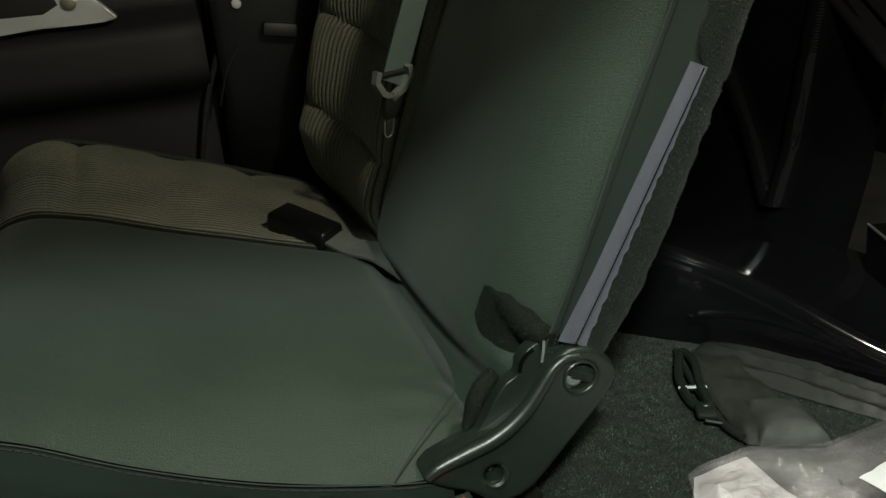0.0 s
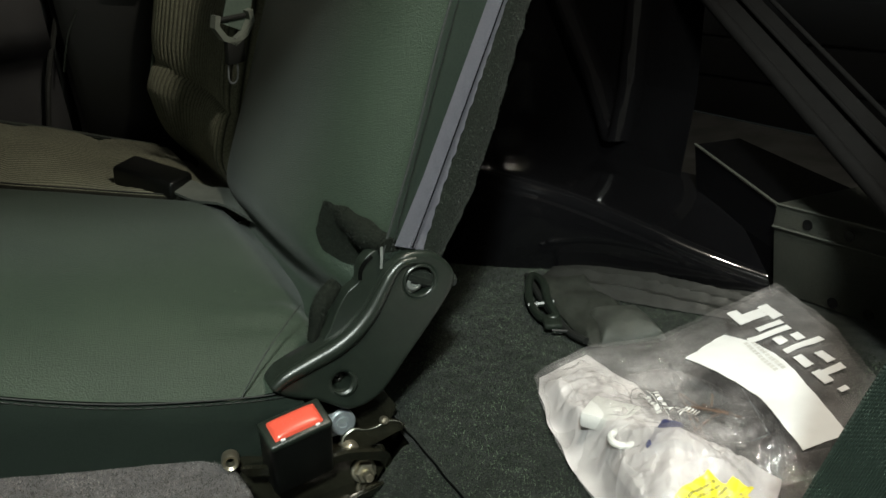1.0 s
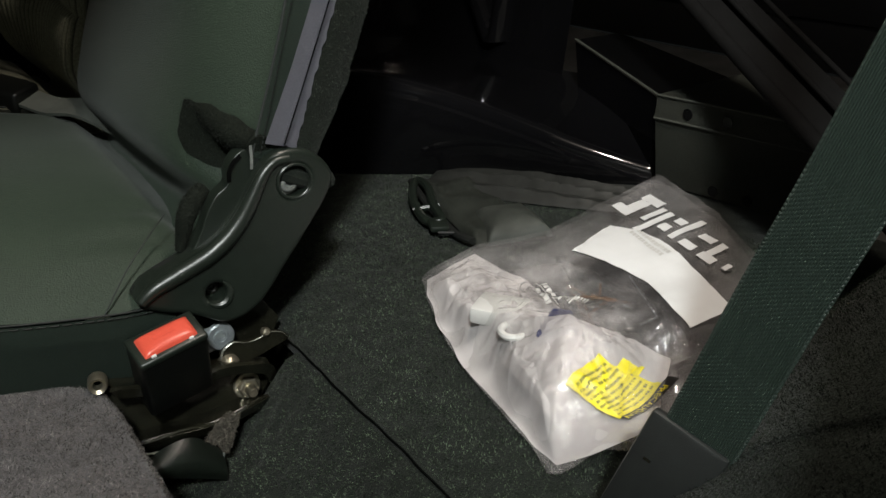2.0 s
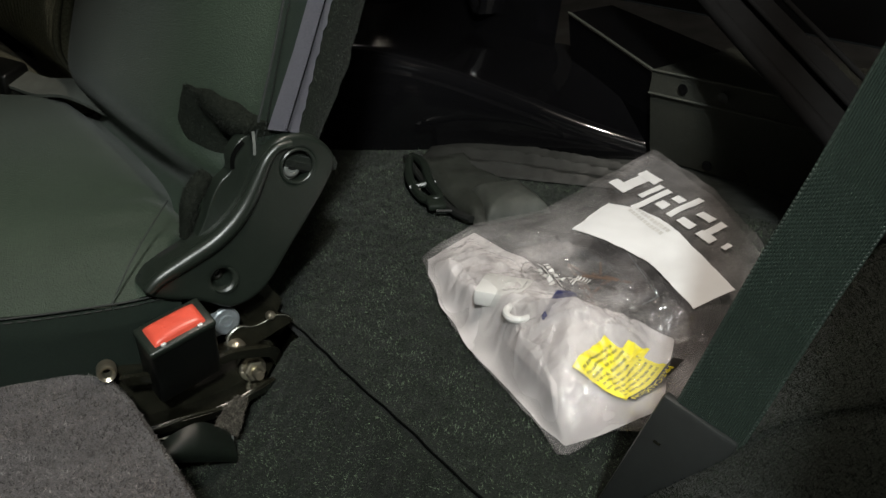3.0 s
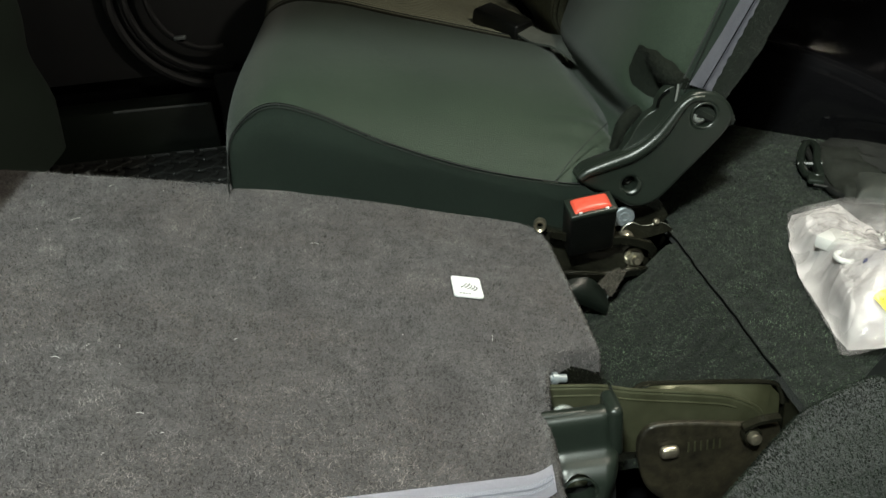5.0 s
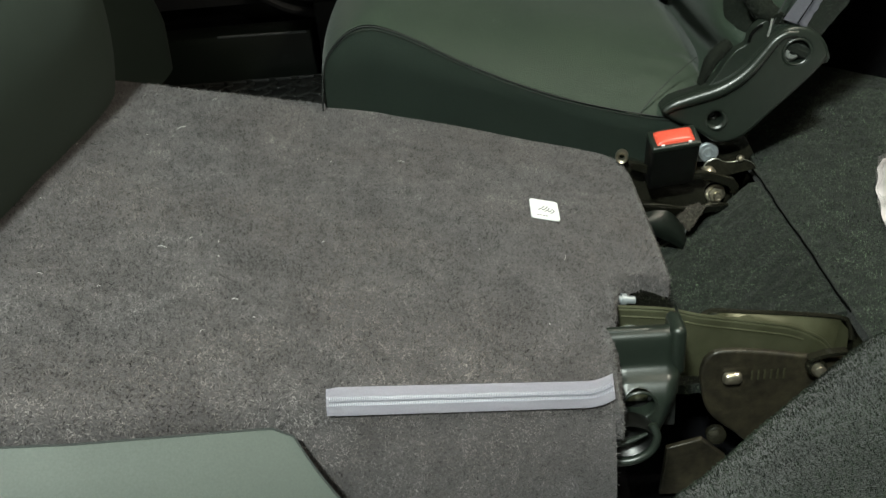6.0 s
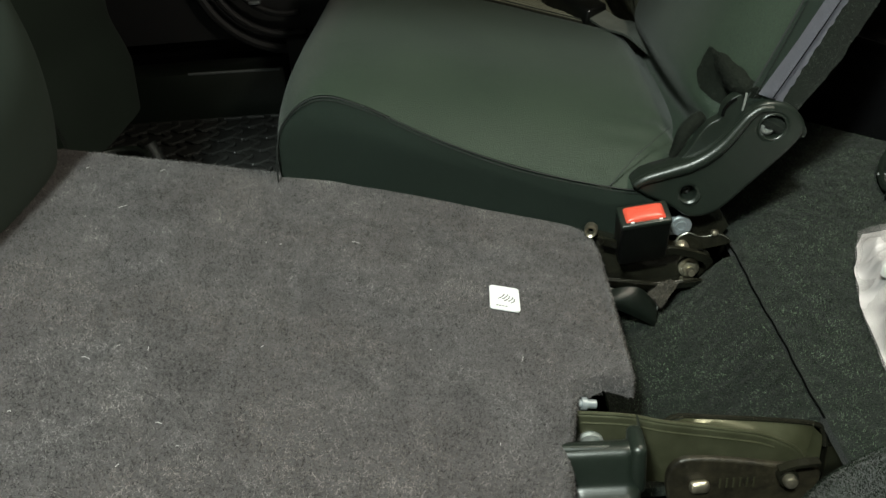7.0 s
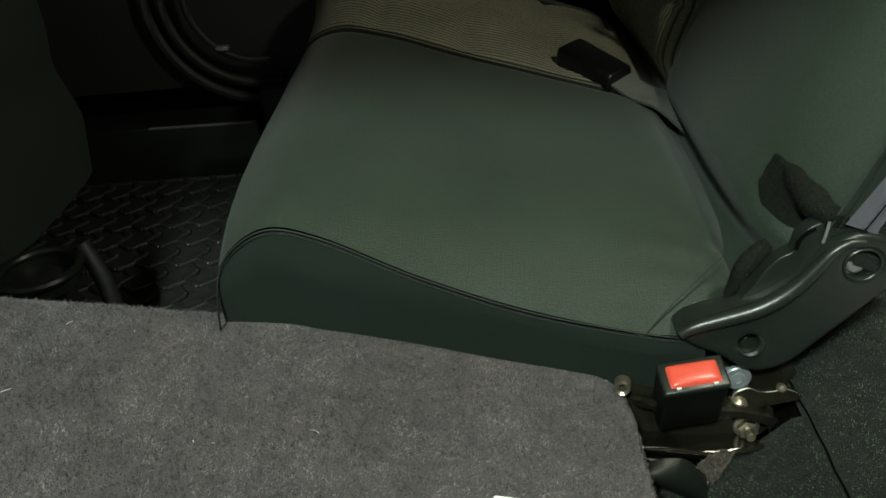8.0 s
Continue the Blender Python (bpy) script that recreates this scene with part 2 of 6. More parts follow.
FILM = clear_plastic("polythene_film", 0.055, 0.22, (0.985, 0.985, 0.98), 0.035)
FILM_CRISP = clear_plastic("crisp_polythene", 0.0, 0.30, (0.99, 0.99, 0.985), 0.10, shine=(0.22, 0.5))
FILM_MILKY = clear_plastic("milky_polythene", 0.50, 0.98, (0.97, 0.955, 0.95), 0.05)
def pile_material(name, dark, light, rough=0.9, low=0.35, patch=None, worn=(0.5, 1.45)):
    """Tufts that vary one from the next, with clumps, and with wider stains of a second tint where patch is given."""
    m = bpy.data.materials.new(name)
    m.use_nodes = True
    n, link = m.node_tree.nodes, m.node_tree.links.new
    b = n["Principled BSDF"]
    b.inputs["Roughness"].default_value = rough
    b.inputs["Specular IOR Level"].default_value = 0.15
    geo = n.new("ShaderNodeNewGeometry")
    ramp = n.new("ShaderNodeValToRGB")
    ramp.color_ramp.elements[0].color = (*dark, 1)
    ramp.color_ramp.elements[1].color = (*light, 1)
    ramp.color_ramp.elements[0].position, ramp.color_ramp.elements[1].position = low, 1.0
    link(geo.outputs["Random Per Island"], ramp.inputs[0])
    co = n.new("ShaderNodeTexCoord")

    def clouds(size, detail, lo, hi):
        wear = n.new("ShaderNodeTexNoise")
        wear.inputs["Scale"].default_value = size
        wear.inputs["Detail"].default_value = detail
        wear.inputs["Distortion"].default_value = 0.6
        link(co.outputs["Object"], wear.inputs["Vector"])
        rng = n.new("ShaderNodeMapRange")
        rng.inputs["From Min"].default_value, rng.inputs["From Max"].default_value = 0.36, 0.64
        rng.inputs["To Min"].default_value, rng.inputs["To Max"].default_value = lo, hi
        link(wear.outputs["Fac"], rng.inputs["Value"])
        return rng.outputs[0]

    src = ramp.outputs[0]
    for size, detail, lo, hi in ((24, 5, *worn),) + (((9, 3, 0.80, 1.15), (90, 3, 0.72, 1.22)) if patch else ()):
        mul = n.new("ShaderNodeVectorMath")
        mul.operation = "SCALE"
        link(src, mul.inputs[0])
        link(clouds(size, detail, lo, hi), mul.inputs["Scale"])
        src = mul.outputs[0]
    if patch:
        tint = n.new("ShaderNodeMix")
        tint.data_type = "RGBA"
        tint.inputs[6].default_value = (1, 1, 1, 1)
        tint.inputs[7].default_value = (*patch, 1)
        link(clouds(6.5, 4, 0.0, 1.0), tint.inputs[0])
        both = n.new("ShaderNodeVectorMath")
        both.operation = "MULTIPLY"
        link(src, both.inputs[0])
        link(tint.outputs[2], both.inputs[1])
        src = both.outputs[0]
    link(src, b.inputs["Base Color"])
    return m


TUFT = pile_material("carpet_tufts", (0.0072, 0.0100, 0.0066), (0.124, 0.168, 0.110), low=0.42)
# darker than the cargo tufts: shade over the wheel house put into the colour
TUFT_HUMP_SHADED = pile_material("shaded_wheel_house_tufts", (0.0035, 0.0046, 0.0032), (0.027, 0.037, 0.0255), low=0.34)
TUFT_MID = pile_material("side_carpet_tufts", (0.008, 0.0095, 0.008), (0.055, 0.063, 0.052), low=0.3)
TUFT_DARK = pile_material("dark_carpet_tufts", (0.005, 0.006, 0.005), (0.028, 0.032, 0.026), low=0.35)
FELT = pile_material("felt_fibres", (0.015, 0.0146, 0.0146), (0.192, 0.183, 0.180), low=0.05, patch=(1.04, 0.97, 0.92), worn=(0.68, 1.28))
TUFT_FRAY = pile_material("frayed_fibres", (0.030, 0.027, 0.022), (0.17, 0.155, 0.13), low=0.2)
GLASS = clear_plastic("window_glass", 0.01, 0.02, (0.6, 0.62, 0.6), 0.02)


# ---- mesh helpers ----
def part(name, bm, mat, parent=None, label="", smooth=True):
    me = bpy.data.meshes.new(name)
    bmesh.ops.recalc_face_normals(bm, faces=bm.faces)
    bm.to_mesh(me)
    bm.free()
    me.materials.append(mat)
    if smooth:
        me.shade_smooth()
        me.set_sharp_from_angle(angle=radians(42))
    ob = new(name, me)
    if parent is not None:
        ob.parent = parent
    if label:
        ob["label"] = label
    return ob


def thing(name, label, category, group="", kind=""):
    return tagged(new(name), label, category, group, kind)


def block(bm, lo, hi, bevel=0.0, m=None, segments=2):
    """A box between two corners with rounded edges, turned by m."""
    made = bmesh.ops.create_cube(bm, size=1.0)
    vs = made["verts"]
    lo, hi = Vector(lo), Vector(hi)
    for v in vs:
        v.co = Vector((lo[i] + (v.co[i] + 0.5) * (hi[i] - lo[i]) for i in range(3)))
    if bevel > 0:
        es = {e for v in vs for e in v.link_edges}
        res = bmesh.ops.bevel(bm, geom=list(es), offset=bevel, segments=segments, affect="EDGES", profile=0.5)
        vs = list({v for f in res["faces"] for v in f.verts} | {v for v in vs if v.is_valid})
    if m is not None:
        bmesh.ops.transform(bm, matrix=m, verts=list(vs))
    return vs


def boxed(lo, hi, bevel=0.0, m=None, segments=2):
    bm = bmesh.new()
    block(bm, lo, hi, bevel, m, segments)
    return bm


def skin(rows, closed=False, cap=False, bm=None):
    """Quads over rows of points; closed: each row is a ring; cap: fill the two end rings."""
    bm = bm or bmesh.new()
    grid = [[bm.verts.new(p) for p in row] for row in rows]
    w = len(grid[0])
    for a, b in zip(grid, grid[1:]):
        for i in range(w if closed else w - 1):
            j = (i + 1) % w
            bm.faces.new((a[i], a[j], b[j], b[i]))
    if cap:
        bm.faces.new(grid[0])
        bm.faces.new(grid[-1])
    return bm


def spline(keys, n, closed=False):
    """n points along a Catmull-Rom curve through keys, of any dimension."""
    k = np.array(keys, float)
    m = len(k)
    out = []
    spans = m if closed else m - 1
    for s in np.linspace(0, spans, n, endpoint=not closed):
        i = min(int(s), spans - 1)
        u = s - i
        idx = [(i + d) % m if closed else min(max(i + d, 0), m - 1) for d in (-1, 0, 1, 2)]
        a, b, c, d = k[idx]
        out.append(0.5 * (2 * b + (c - a) * u + (2 * a - 5 * b + 4 * c - d) * u**2 + (3 * b - a - 3 * c + d) * u**3))
    return np.array(out)


def lerp_keys(table, x):
    """Linear interpolation in a table of (x, value)."""
    xs = [r[0] for r in table]
    return float(np.interp(x, xs, [r[1] for r in table]))


def tube(path, r, sides=8, bm=None, closed=False, taper=None):
    bm = bm or bmesh.new()
    pts = [Vector(p) for p in path]
    rows = []
    for i, p in enumerate(pts):
        a = pts[(i - 1) % len(pts)] if (closed or i) else p
        b = pts[(i + 1) % len(pts)] if (closed or i < len(pts) - 1) else p
        d = (b - a).normalized()
        u = d.cross(Vector((0.13, 0.21, 0.97)))
        u = u.normalized() if u.length > 1e-4 else Vector((1, 0, 0))
        v = d.cross(u)
        rr = r * (taper(i / max(1, len(pts) - 1)) if taper else 1)
        rows.append([p + u * math.cos(2 * math.pi * k / sides) * rr + v * math.sin(2 * math.pi * k / sides) * rr for k in range(sides)])
    if closed:
        rows.append(rows[0])
        skin(rows, True, False, bm)
        bmesh.ops.remove_doubles(bm, verts=bm.verts, dist=1e-6)
    else:
        skin(rows, True, True, bm)
    return bm


def lathe(profile, axis_from, axis_dir, sides=24, bm=None, cap=True):
    """Turn a profile of (along, radius) round an axis."""
    d = Vector(axis_dir).normalized()
    u = d.orthogonal().normalized()
    v = d.cross(u)
    o = Vector(axis_from)
    rows = [[o + d * a + (u * math.cos(2 * math.pi * k / sides) + v * math.sin(2 * math.pi * k / sides)) * r for k in range(sides)] for a, r in profile]
    return skin(rows, True, cap, bm)


def slab(outline, y0, y1, bevel=0.0, bm=None):
    """A plate in an x-z outline between two depths."""
    bm = bm or bmesh.new()
    vs = [bm.verts.new((x, y0, z)) for x, z in outline]
    face = bm.faces.new(vs)
    ext = bmesh.ops.extrude_face_region(bm, geom=[face])
    moved = [g for g in ext["geom"] if isinstance(g, bmesh.types.BMVert)]
    for v in moved:
        v.co.y = y1
    if bevel > 0:
        es = [e for e in bm.edges if abs(e.verts[0].co.y - e.verts[1].co.y) < 1e-6]
        bmesh.ops.bevel(bm, geom=es, offset=bevel, segments=3, affect="EDGES", profile=0.5)
    return bm


def ribbon(path, side, width, thick, bm=None):
    """A flat strap along a path; side gives the direction of its width at each point, or one for all."""
    pts = [Vector(p) for p in path]
    sides = side if isinstance(side, list) else [side] * len(pts)
    rows = []
    for i, p in enumerate(pts):
        d = (pts[min(i + 1, len(pts) - 1)] - pts[max(i - 1, 0)]).normalized()
        s = Vector(sides[i])
        s = (s - d * s.dot(d)).normalized()
        n = d.cross(s)
        w, h = width / 2, thick / 2
        rows.append([p - s * w - n * h, p + s * w - n * h, p + s * w + n * h, p - s * w + n * h])
    return skin(rows, True, True, bm)


def plate(outline, holes, y0, y1, bevel=0.003, mid=None):
    """A plate in x-z with round edges towards the viewer and real holes: (x, z, rx, rz)."""
    bm = bmesh.new()
    loops = []
    o = [Vector(p) for p in outline]
    area = sum(a.x * b.y - b.x * a.y for a, b in zip(o, o[1:] + o[:1]))
    loops.append((o, 1.0 if area > 0 else -1.0))
    for x, z, rx, rz in holes:
        loops.append(([Vector((x + rx * math.cos(a), z + rz * math.sin(a))) for a in np.linspace(0, 2 * math.pi, 36, endpoint=False)], -1.0))
    inner = []
    for pts, sign in loops:
        n = len(pts)
        nor = []
        for i in range(n):
            d = (pts[(i + 1) % n] - pts[i - 1]).normalized()
            nor.append(Vector((-d.y, d.x)) * sign)
        rings = [(0.0, y1)] + [(bevel * (1 - math.cos(a)), y0 + bevel * (1 - math.sin(a))) for a in np.linspace(0, math.pi / 2, 5)] + [(bevel * 1.3, y0)]
        grid = []
        for off, y in rings:
            grid.append([bm.verts.new((p.x + q.x * off, y, p.y + q.y * off)) for p, q in zip(pts, nor)])
        for a, b in zip(grid, grid[1:]):
            for i in range(n):
                bm.faces.new((a[i], a[(i + 1) % n], b[(i + 1) % n], b[i]))
        inner.append(grid[-1])
    es = []
    for ring in inner:
        es += [bm.edges.get((ring[i], ring[(i + 1) % len(ring)])) for i in range(len(ring))]
    bmesh.ops.triangle_fill(bm, use_beauty=True, use_dissolve=False, edges=es)
    return bm


def fur(name, ob, per_m2, length, width, mat, seed, lean=1.0, keep=None, side=(0.0, -0.5, 1.0)):
    """Short fibres on an object's mesh, joined into one mesh below it."""
    rnd = np.random.RandomState(seed)
    me = ob.data
    me.calc_loop_triangles()
    nv, nt = len(me.vertices), len(me.loop_triangles)
    co, tri = np.empty(nv * 3), np.empty(nt * 3, dtype=np.int32)
    me.vertices.foreach_get("co", co)
    me.loop_triangles.foreach_get("vertices", tri)
    p = co.reshape(-1, 3)[tri.reshape(-1, 3)]
    nor = np.cross(p[:, 1] - p[:, 0], p[:, 2] - p[:, 0])
    area = np.linalg.norm(nor, axis=1)
    if keep is not None:
        c = p.mean(1)
        area = area * np.array([1.0 if keep(*q) else 0.0 for q in c])
    nor = nor / np.maximum(np.linalg.norm(nor, axis=1), 1e-12)[:, None]
    nor[nor @ np.array(side) < 0] *= -1
    count = int(area.sum() / 2 * per_m2)
    pick = rnd.choice(nt, count, p=area / area.sum())
    u, v = rnd.rand(count), rnd.rand(count)
    flip = u + v > 1
    u[flip], v[flip] = 1 - u[flip], 1 - v[flip]
    a, b, c = p[pick, 0], p[pick, 1], p[pick, 2]
    root = a + (b - a) * u[:, None] + (c - a) * v[:, None]
    n = nor[pick]
    t = rnd.normal(size=(count, 3))
    t -= n * (t * n).sum(1)[:, None]
    t /= np.linalg.norm(t, axis=1)[:, None]
    s = np.cross(n, t)
    l = length * rnd.uniform(0.5, 1.3, count)[:, None]
    tip = root + n * l * rnd.uniform(0.35, 1.0, count)[:, None] + t * l * lean * rnd.uniform(0.2, 1.0, count)[:, None]
    root = root - n * 0.0003
    w = s * width
    verts = np.stack([root - w, root + w, tip], 1).reshape(-1, 3)
    faces = np.arange(count * 3).reshape(-1, 3)
    mesh = bpy.data.meshes.new(name)
    mesh.from_pydata(verts.tolist(), [], faces.tolist())
    mesh.materials.append(mat)
    out = new(name, mesh)
    out.parent = ob
    return tagged(out, kind="stuff")


# ================================================================ structure: garage and vehicle shell
GROUND = -0.78
g = part("garage_floor", boxed((-4.5, -3.6, GROUND - 0.1), (3.6, 4.2, GROUND)), CONCRETE)
tagged(g, "bare grey concrete garage floor under the vehicle", "floor", kind="structure")
for nm, lo, hi in (("garage_wall_north", (-4.5, 4.2, GROUND), (3.6, 4.35, 2.0)), ("garage_wall_south", (-4.5, -3.75, GROUND), (3.6, -3.6, 2.0)),
                   ("garage_wall_west", (-4.65, -3.6, GROUND), (-4.5, 4.2, 2.0))):
    tagged(part(nm, boxed(lo, hi), WALLPAINT), "plain painted garage wall in the dark", "wall", kind="structure")
tagged(part("garage_ceiling", boxed((-4.5, -3.6, 1.9), (3.6, 4.2, 2.0)), WALLPAINT), "plain painted garage ceiling above the vehicle", "ceiling", kind="structure")

# sectional garage door behind the vehicle, seen through the rear opening
gd = thing("garage_door", "closed dark sectional garage door with horizontal panels", "garage door", kind="structure")
for i in range(12):
    z = GROUND + i * 0.23
    part("panel", boxed((3.6, -3.6, z + 0.006), (3.66, 4.2, z + 0.224), 0.01), DOORPLASTIC, gd)
part("backing", boxed((3.67, -3.6, GROUND), (3.7, 4.2, 2.0)), WALLPAINT, gd)

# bulb on the garage ceiling: lampholder and glass
for spot in LAMPS:
    bulb = thing("ceiling_lamp", "bare bulb in a white lampholder on the garage ceiling", "lamp", "garage lamps")
    part("lampholder", lathe([(0, 0.05), (0.02, 0.05), (0.05, 0.025), (0.08, 0.022)], (spot[0], spot[1], 1.899), (0, 0, -1), 20), CREAM, bulb)

# dome lamp in the roof: housing and lens
dl = thing("dome_lamp", "small round dome lamp in the dark roof lining", "lamp")
part("housing", lathe([(0.0, 0.07), (0.012, 0.068), (0.02, 0.055)], (DOME[0], DOME[1], 1.0595), (0, 0, -1), 28), PLASTIC_DULL, dl)

# floor pan of the vehicle: footwell level, seat well, cargo floor
fp = part("vehicle_floor_pan", boxed((-2.0, 0.02, -0.24), (0.9, 1.72, -0.205), 0.004), PAINT)
tagged(fp, "black painted floor pan under the seats", "floor", kind="structure")

# cargo floor carpet behind the seam
def pile(x, y, amount=0.0016):
    return amount * (noise.noise((x * 70, y * 70, 0.3)) + 0.6 * noise.noise((x * 190, y * 190, 4.1)))


def sheet(xs, ys, height, thick=0.012):
    """A carpet: a surface over a grid of x and y with a skirt down by its thickness."""
    rows = [[(x, y, height(x, y)) for y in ys] for x in xs]
    bm = skin(rows)
    rim = [e for e in bm.edges if e.is_boundary]
    ext = bmesh.ops.extrude_edge_only(bm, edges=rim)
    for v in [g for g in ext["geom"] if isinstance(g, bmesh.types.BMVert)]:
        v.co.z -= thick
    return bm


cargo = part("cargo_carpet", sheet(np.linspace(0.3475, 0.905, 190), np.linspace(0.10, 1.32, 240),
                                   lambda x, y: pile(x, y, 0.0011)), CARPET)
tagged(cargo, "dark charcoal cut-pile carpet on the cargo floor", "carpet", kind="structure")
fur("fuzz", cargo, 360000, 0.0025, 0.00038, TUFT, 1, keep=lambda x, y, z: 0.3495 < x < 0.82 and 0.30 < y < 1.10)


def front_height(x, y):
    drop = lerp_keys([(0.14, -0.088), (0.22, -0.082), (0.27, -0.062), (0.30, -0.036), (0.325, -0.012), (0.335, -0.004), (0.345, -0.002)], x)
    return drop + pile(x, y, 0.0011)


front = part("front_carpet", sheet(np.linspace(0.17, 0.346, 110), np.linspace(0.389, 0.685, 115), front_height), CARPET)
tagged(front, "dark charcoal carpet flap sloping down to the seat hinges", "carpet", kind="structure")
fur("fuzz", front, 360000, 0.0025, 0.00038, TUFT, 2, keep=lambda x, y, z: x < 0.344)
tagged(part("carpet_seam", tube([(0.3468 + 0.0007 * math.sin(y * 40) + 0.0004 * math.sin(y * 131), y, 0.0002) for y in np.linspace(0.384, 1.2, 110)], 0.0011, 6), SEAM_DARK), "dark stitched seam between two carpet pieces", "seam", kind="structure")
tagged(part("seat_well_wall", boxed((0.352, 0.30, -0.2), (0.37, 1.62, -0.016)), STEEL_BLACK), "black steel step below the cargo floor", "floor", kind="structure")


def gauss(v, c, w):
    return math.exp(-((v - c) / w) ** 2)


# near wheel house, covered in carpet
def hump_base(x):
    return lerp_keys([(0.08, 0.10), (0.15, 0.155), (0.2, 0.20), (0.3, 0.285), (0.4, 0.340), (0.6, 0.355), (0.95, 0.385)], x)


def hump_height(x, y):
    d = hump_base(x) - y
    step = 0.098 - 0.034 * gauss(x, 0.415, 0.038) + 0.028 * min(1.0, max(0.0, (x - 0.48) / 0.12))
    return -0.06 + step * (1 - math.exp(-(d + 0.012) / 0.014)) + 0.17 * (1 - math.exp(-max(d, 0) / 0.17)) + pile(x, y, 0.002)


rows = []
for x in np.linspace(0.08, 0.95, 90):
    row = []
    for d in np.linspace(-0.012, 0.36, 46):
        y = hump_base(x) - d
        row.append((x, y, hump_height(x, y)))
    rows.append(row)
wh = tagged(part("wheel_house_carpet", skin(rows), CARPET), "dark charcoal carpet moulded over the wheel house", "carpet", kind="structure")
fur("fuzz", wh, 560000, 0.0024, 0.00030, TUFT_HUMP_SHADED, 3, keep=lambda x, y, z: 0.10 < x < 0.80 and -0.01 < hump_base(x) - y < 0.32)
tagged(part("door_sill", boxed((-1.4, 0.0, -0.24), (0.08, 0.075, -0.12), 0.015), PAINT), "black painted door sill", "sill", kind="structure")

# far side of the shell, roof
tagged(part("far_side_wall", boxed((-2.0, 1.72, -0.24), (1.02, 1.80, 0.62), 0.01), PAINT), "black painted body side with the closed far door", "wall", kind="structure")
w = thing("window_1", "dark closed side window of the far door", "window", kind="structure")
part("pane", boxed((-1.6, 1.75, 0.63), (0.9, 1.756, 0.96)), GLASS, w)
part("window_frame", boxed((-2.0, 1.72, 0.96), (1.02, 1.80, 1.06), 0.01), PAINT, w)
tagged(part("vehicle_roof", boxed((-2.0, 0.06, 1.06), (1.05, 1.80, 1.10), 0.015), ROOFLINER), "dark lined roof over the seats", "ceiling", kind="structure")
tagged(part("roof_side_rail", boxed((-2.0, 0.02, 0.985), (1.05, 0.10, 1.06), 0.012), PAINT), "black painted roof rail above the open door", "trim", kind="structure")
# unseen panel added to keep the bulb off the wheel house; outline set by its rays
tagged(part("near_shade_panel", plate([(0.33, -0.24), (0.33, 0.30), (0.36, 0.34), (0.42, 0.43), (0.56, 0.52), (0.56, 1.0), (1.05, 1.0), (1.05, -0.24)], [], -0.03, 0.07, 0.01), PAINT), "unseen black body side, its outline cut to shade the wheel house", "body panel", kind="structure")
tagged(part("bulkhead", boxed((-2.05, 0.0, -0.24), (-2.0, 1.80, 0.7)), DOORPLASTIC), "dark front bulkhead of the cabin", "wall", kind="structure")


# rear body panel with stamped webs and a rolled sill
def web(y, z, y0, z0, y1, z1, w):
    """Height of a rib along a segment."""
    d = Vector((y1 - y0, z1 - z0))
    t = max(0.0, min(1.0, ((y - y0) * d.x + (z - z0) * d.y) / d.length_squared))
    q = math.hypot(y - y0 - t * d.x, z - z0 - t * d.y)
    return 1 / (1 + (q / w) ** 4)


def rear_x(y, z):
    x = lerp_keys([(0.03, 0.906), (0.10, 0.925), (0.2, 0.952), (0.6, 1.0)], z)
    if z > 0.11:
        k = max(web(y, z, 1.13, 0.11, 1.33, 0.34, 0.012), web(y, z, 1.12, 0.11, 1.09, 0.6, 0.013), web(y, z, 1.55, 0.1, 1.33, 0.62, 0.014),
                web(y, z, 1.33, 0.34, 1.36, 0.6, 0.012))
        x -= 0.020 * min(1, k)
    return x


zs = np.r_[np.linspace(0.045, 0.14, 30), np.linspace(0.145, 0.62, 110)]
rows = []
for z in zs:
    y0 = max(0.96, 0.60 + max(0.0, z - 0.06) * 1.28)
    rows.append([(rear_x(y, z), y, z) for y in np.linspace(y0, 1.72, 150)])
tagged(part("rear_body_panel", skin(rows), PAINT), "gloss black painted inner body panel with stamped ribs and rolled sill", "body panel", kind="structure")

# rolled black body panel between cargo floor and rear panel
BASE = spline([(0.50, 1.17, 0.158), (0.572, 1.085, 0.150), (0.646, 0.997, 0.137), (0.702, 0.937, 0.114), (0.753, 0.840, 0.084), (0.789, 0.772, 0.060), (0.835, 0.700, 0.036)], 90)
UPPER = spline([(0.93, 1.74, 0.064), (0.93, 1.60, 0.068), (0.93, 1.42, 0.072), (0.93, 1.25, 0.076), (0.93, 1.10, 0.080), (0.932, 1.0, 0.084), (0.935, 0.90, 0.088)], 90)
rows = []
for (bx, by, rz), (ux, uy, uz) in zip(BASE, UPPER):
    out = Vector((ux - bx, uy - by, 0)).normalized()
    row = [Vector((bx, by, -0.004))]
    rr = min(0.022, rz * 0.6)
    for z in np.linspace(0.0, rz - rr, 8)[1:]:
        row.append(Vector((bx, by, 0)) - out * 0.008 * math.sin(math.pi * z / rz) + Vector((0, 0, z)))
    for a in np.linspace(0.15, math.pi / 2, 10):
        row.append(Vector((bx, by, rz - rr)) + out * (rr - rr * math.cos(a)) + Vector((0, 0, rr * math.sin(a))))
    last = row[-1]
    for k in np.linspace(0, 1, 16)[1:]:
        p = last.lerp(Vector((ux, uy, uz)), k)
        p.z += 0.004 * math.sin(math.pi * k)
        row.append(p)
    rows.append(row)
tagged(part("rolled_body_panel", skin(rows), PAINT), "gloss black painted wheel house roll beside the cargo floor", "body panel", kind="structure")

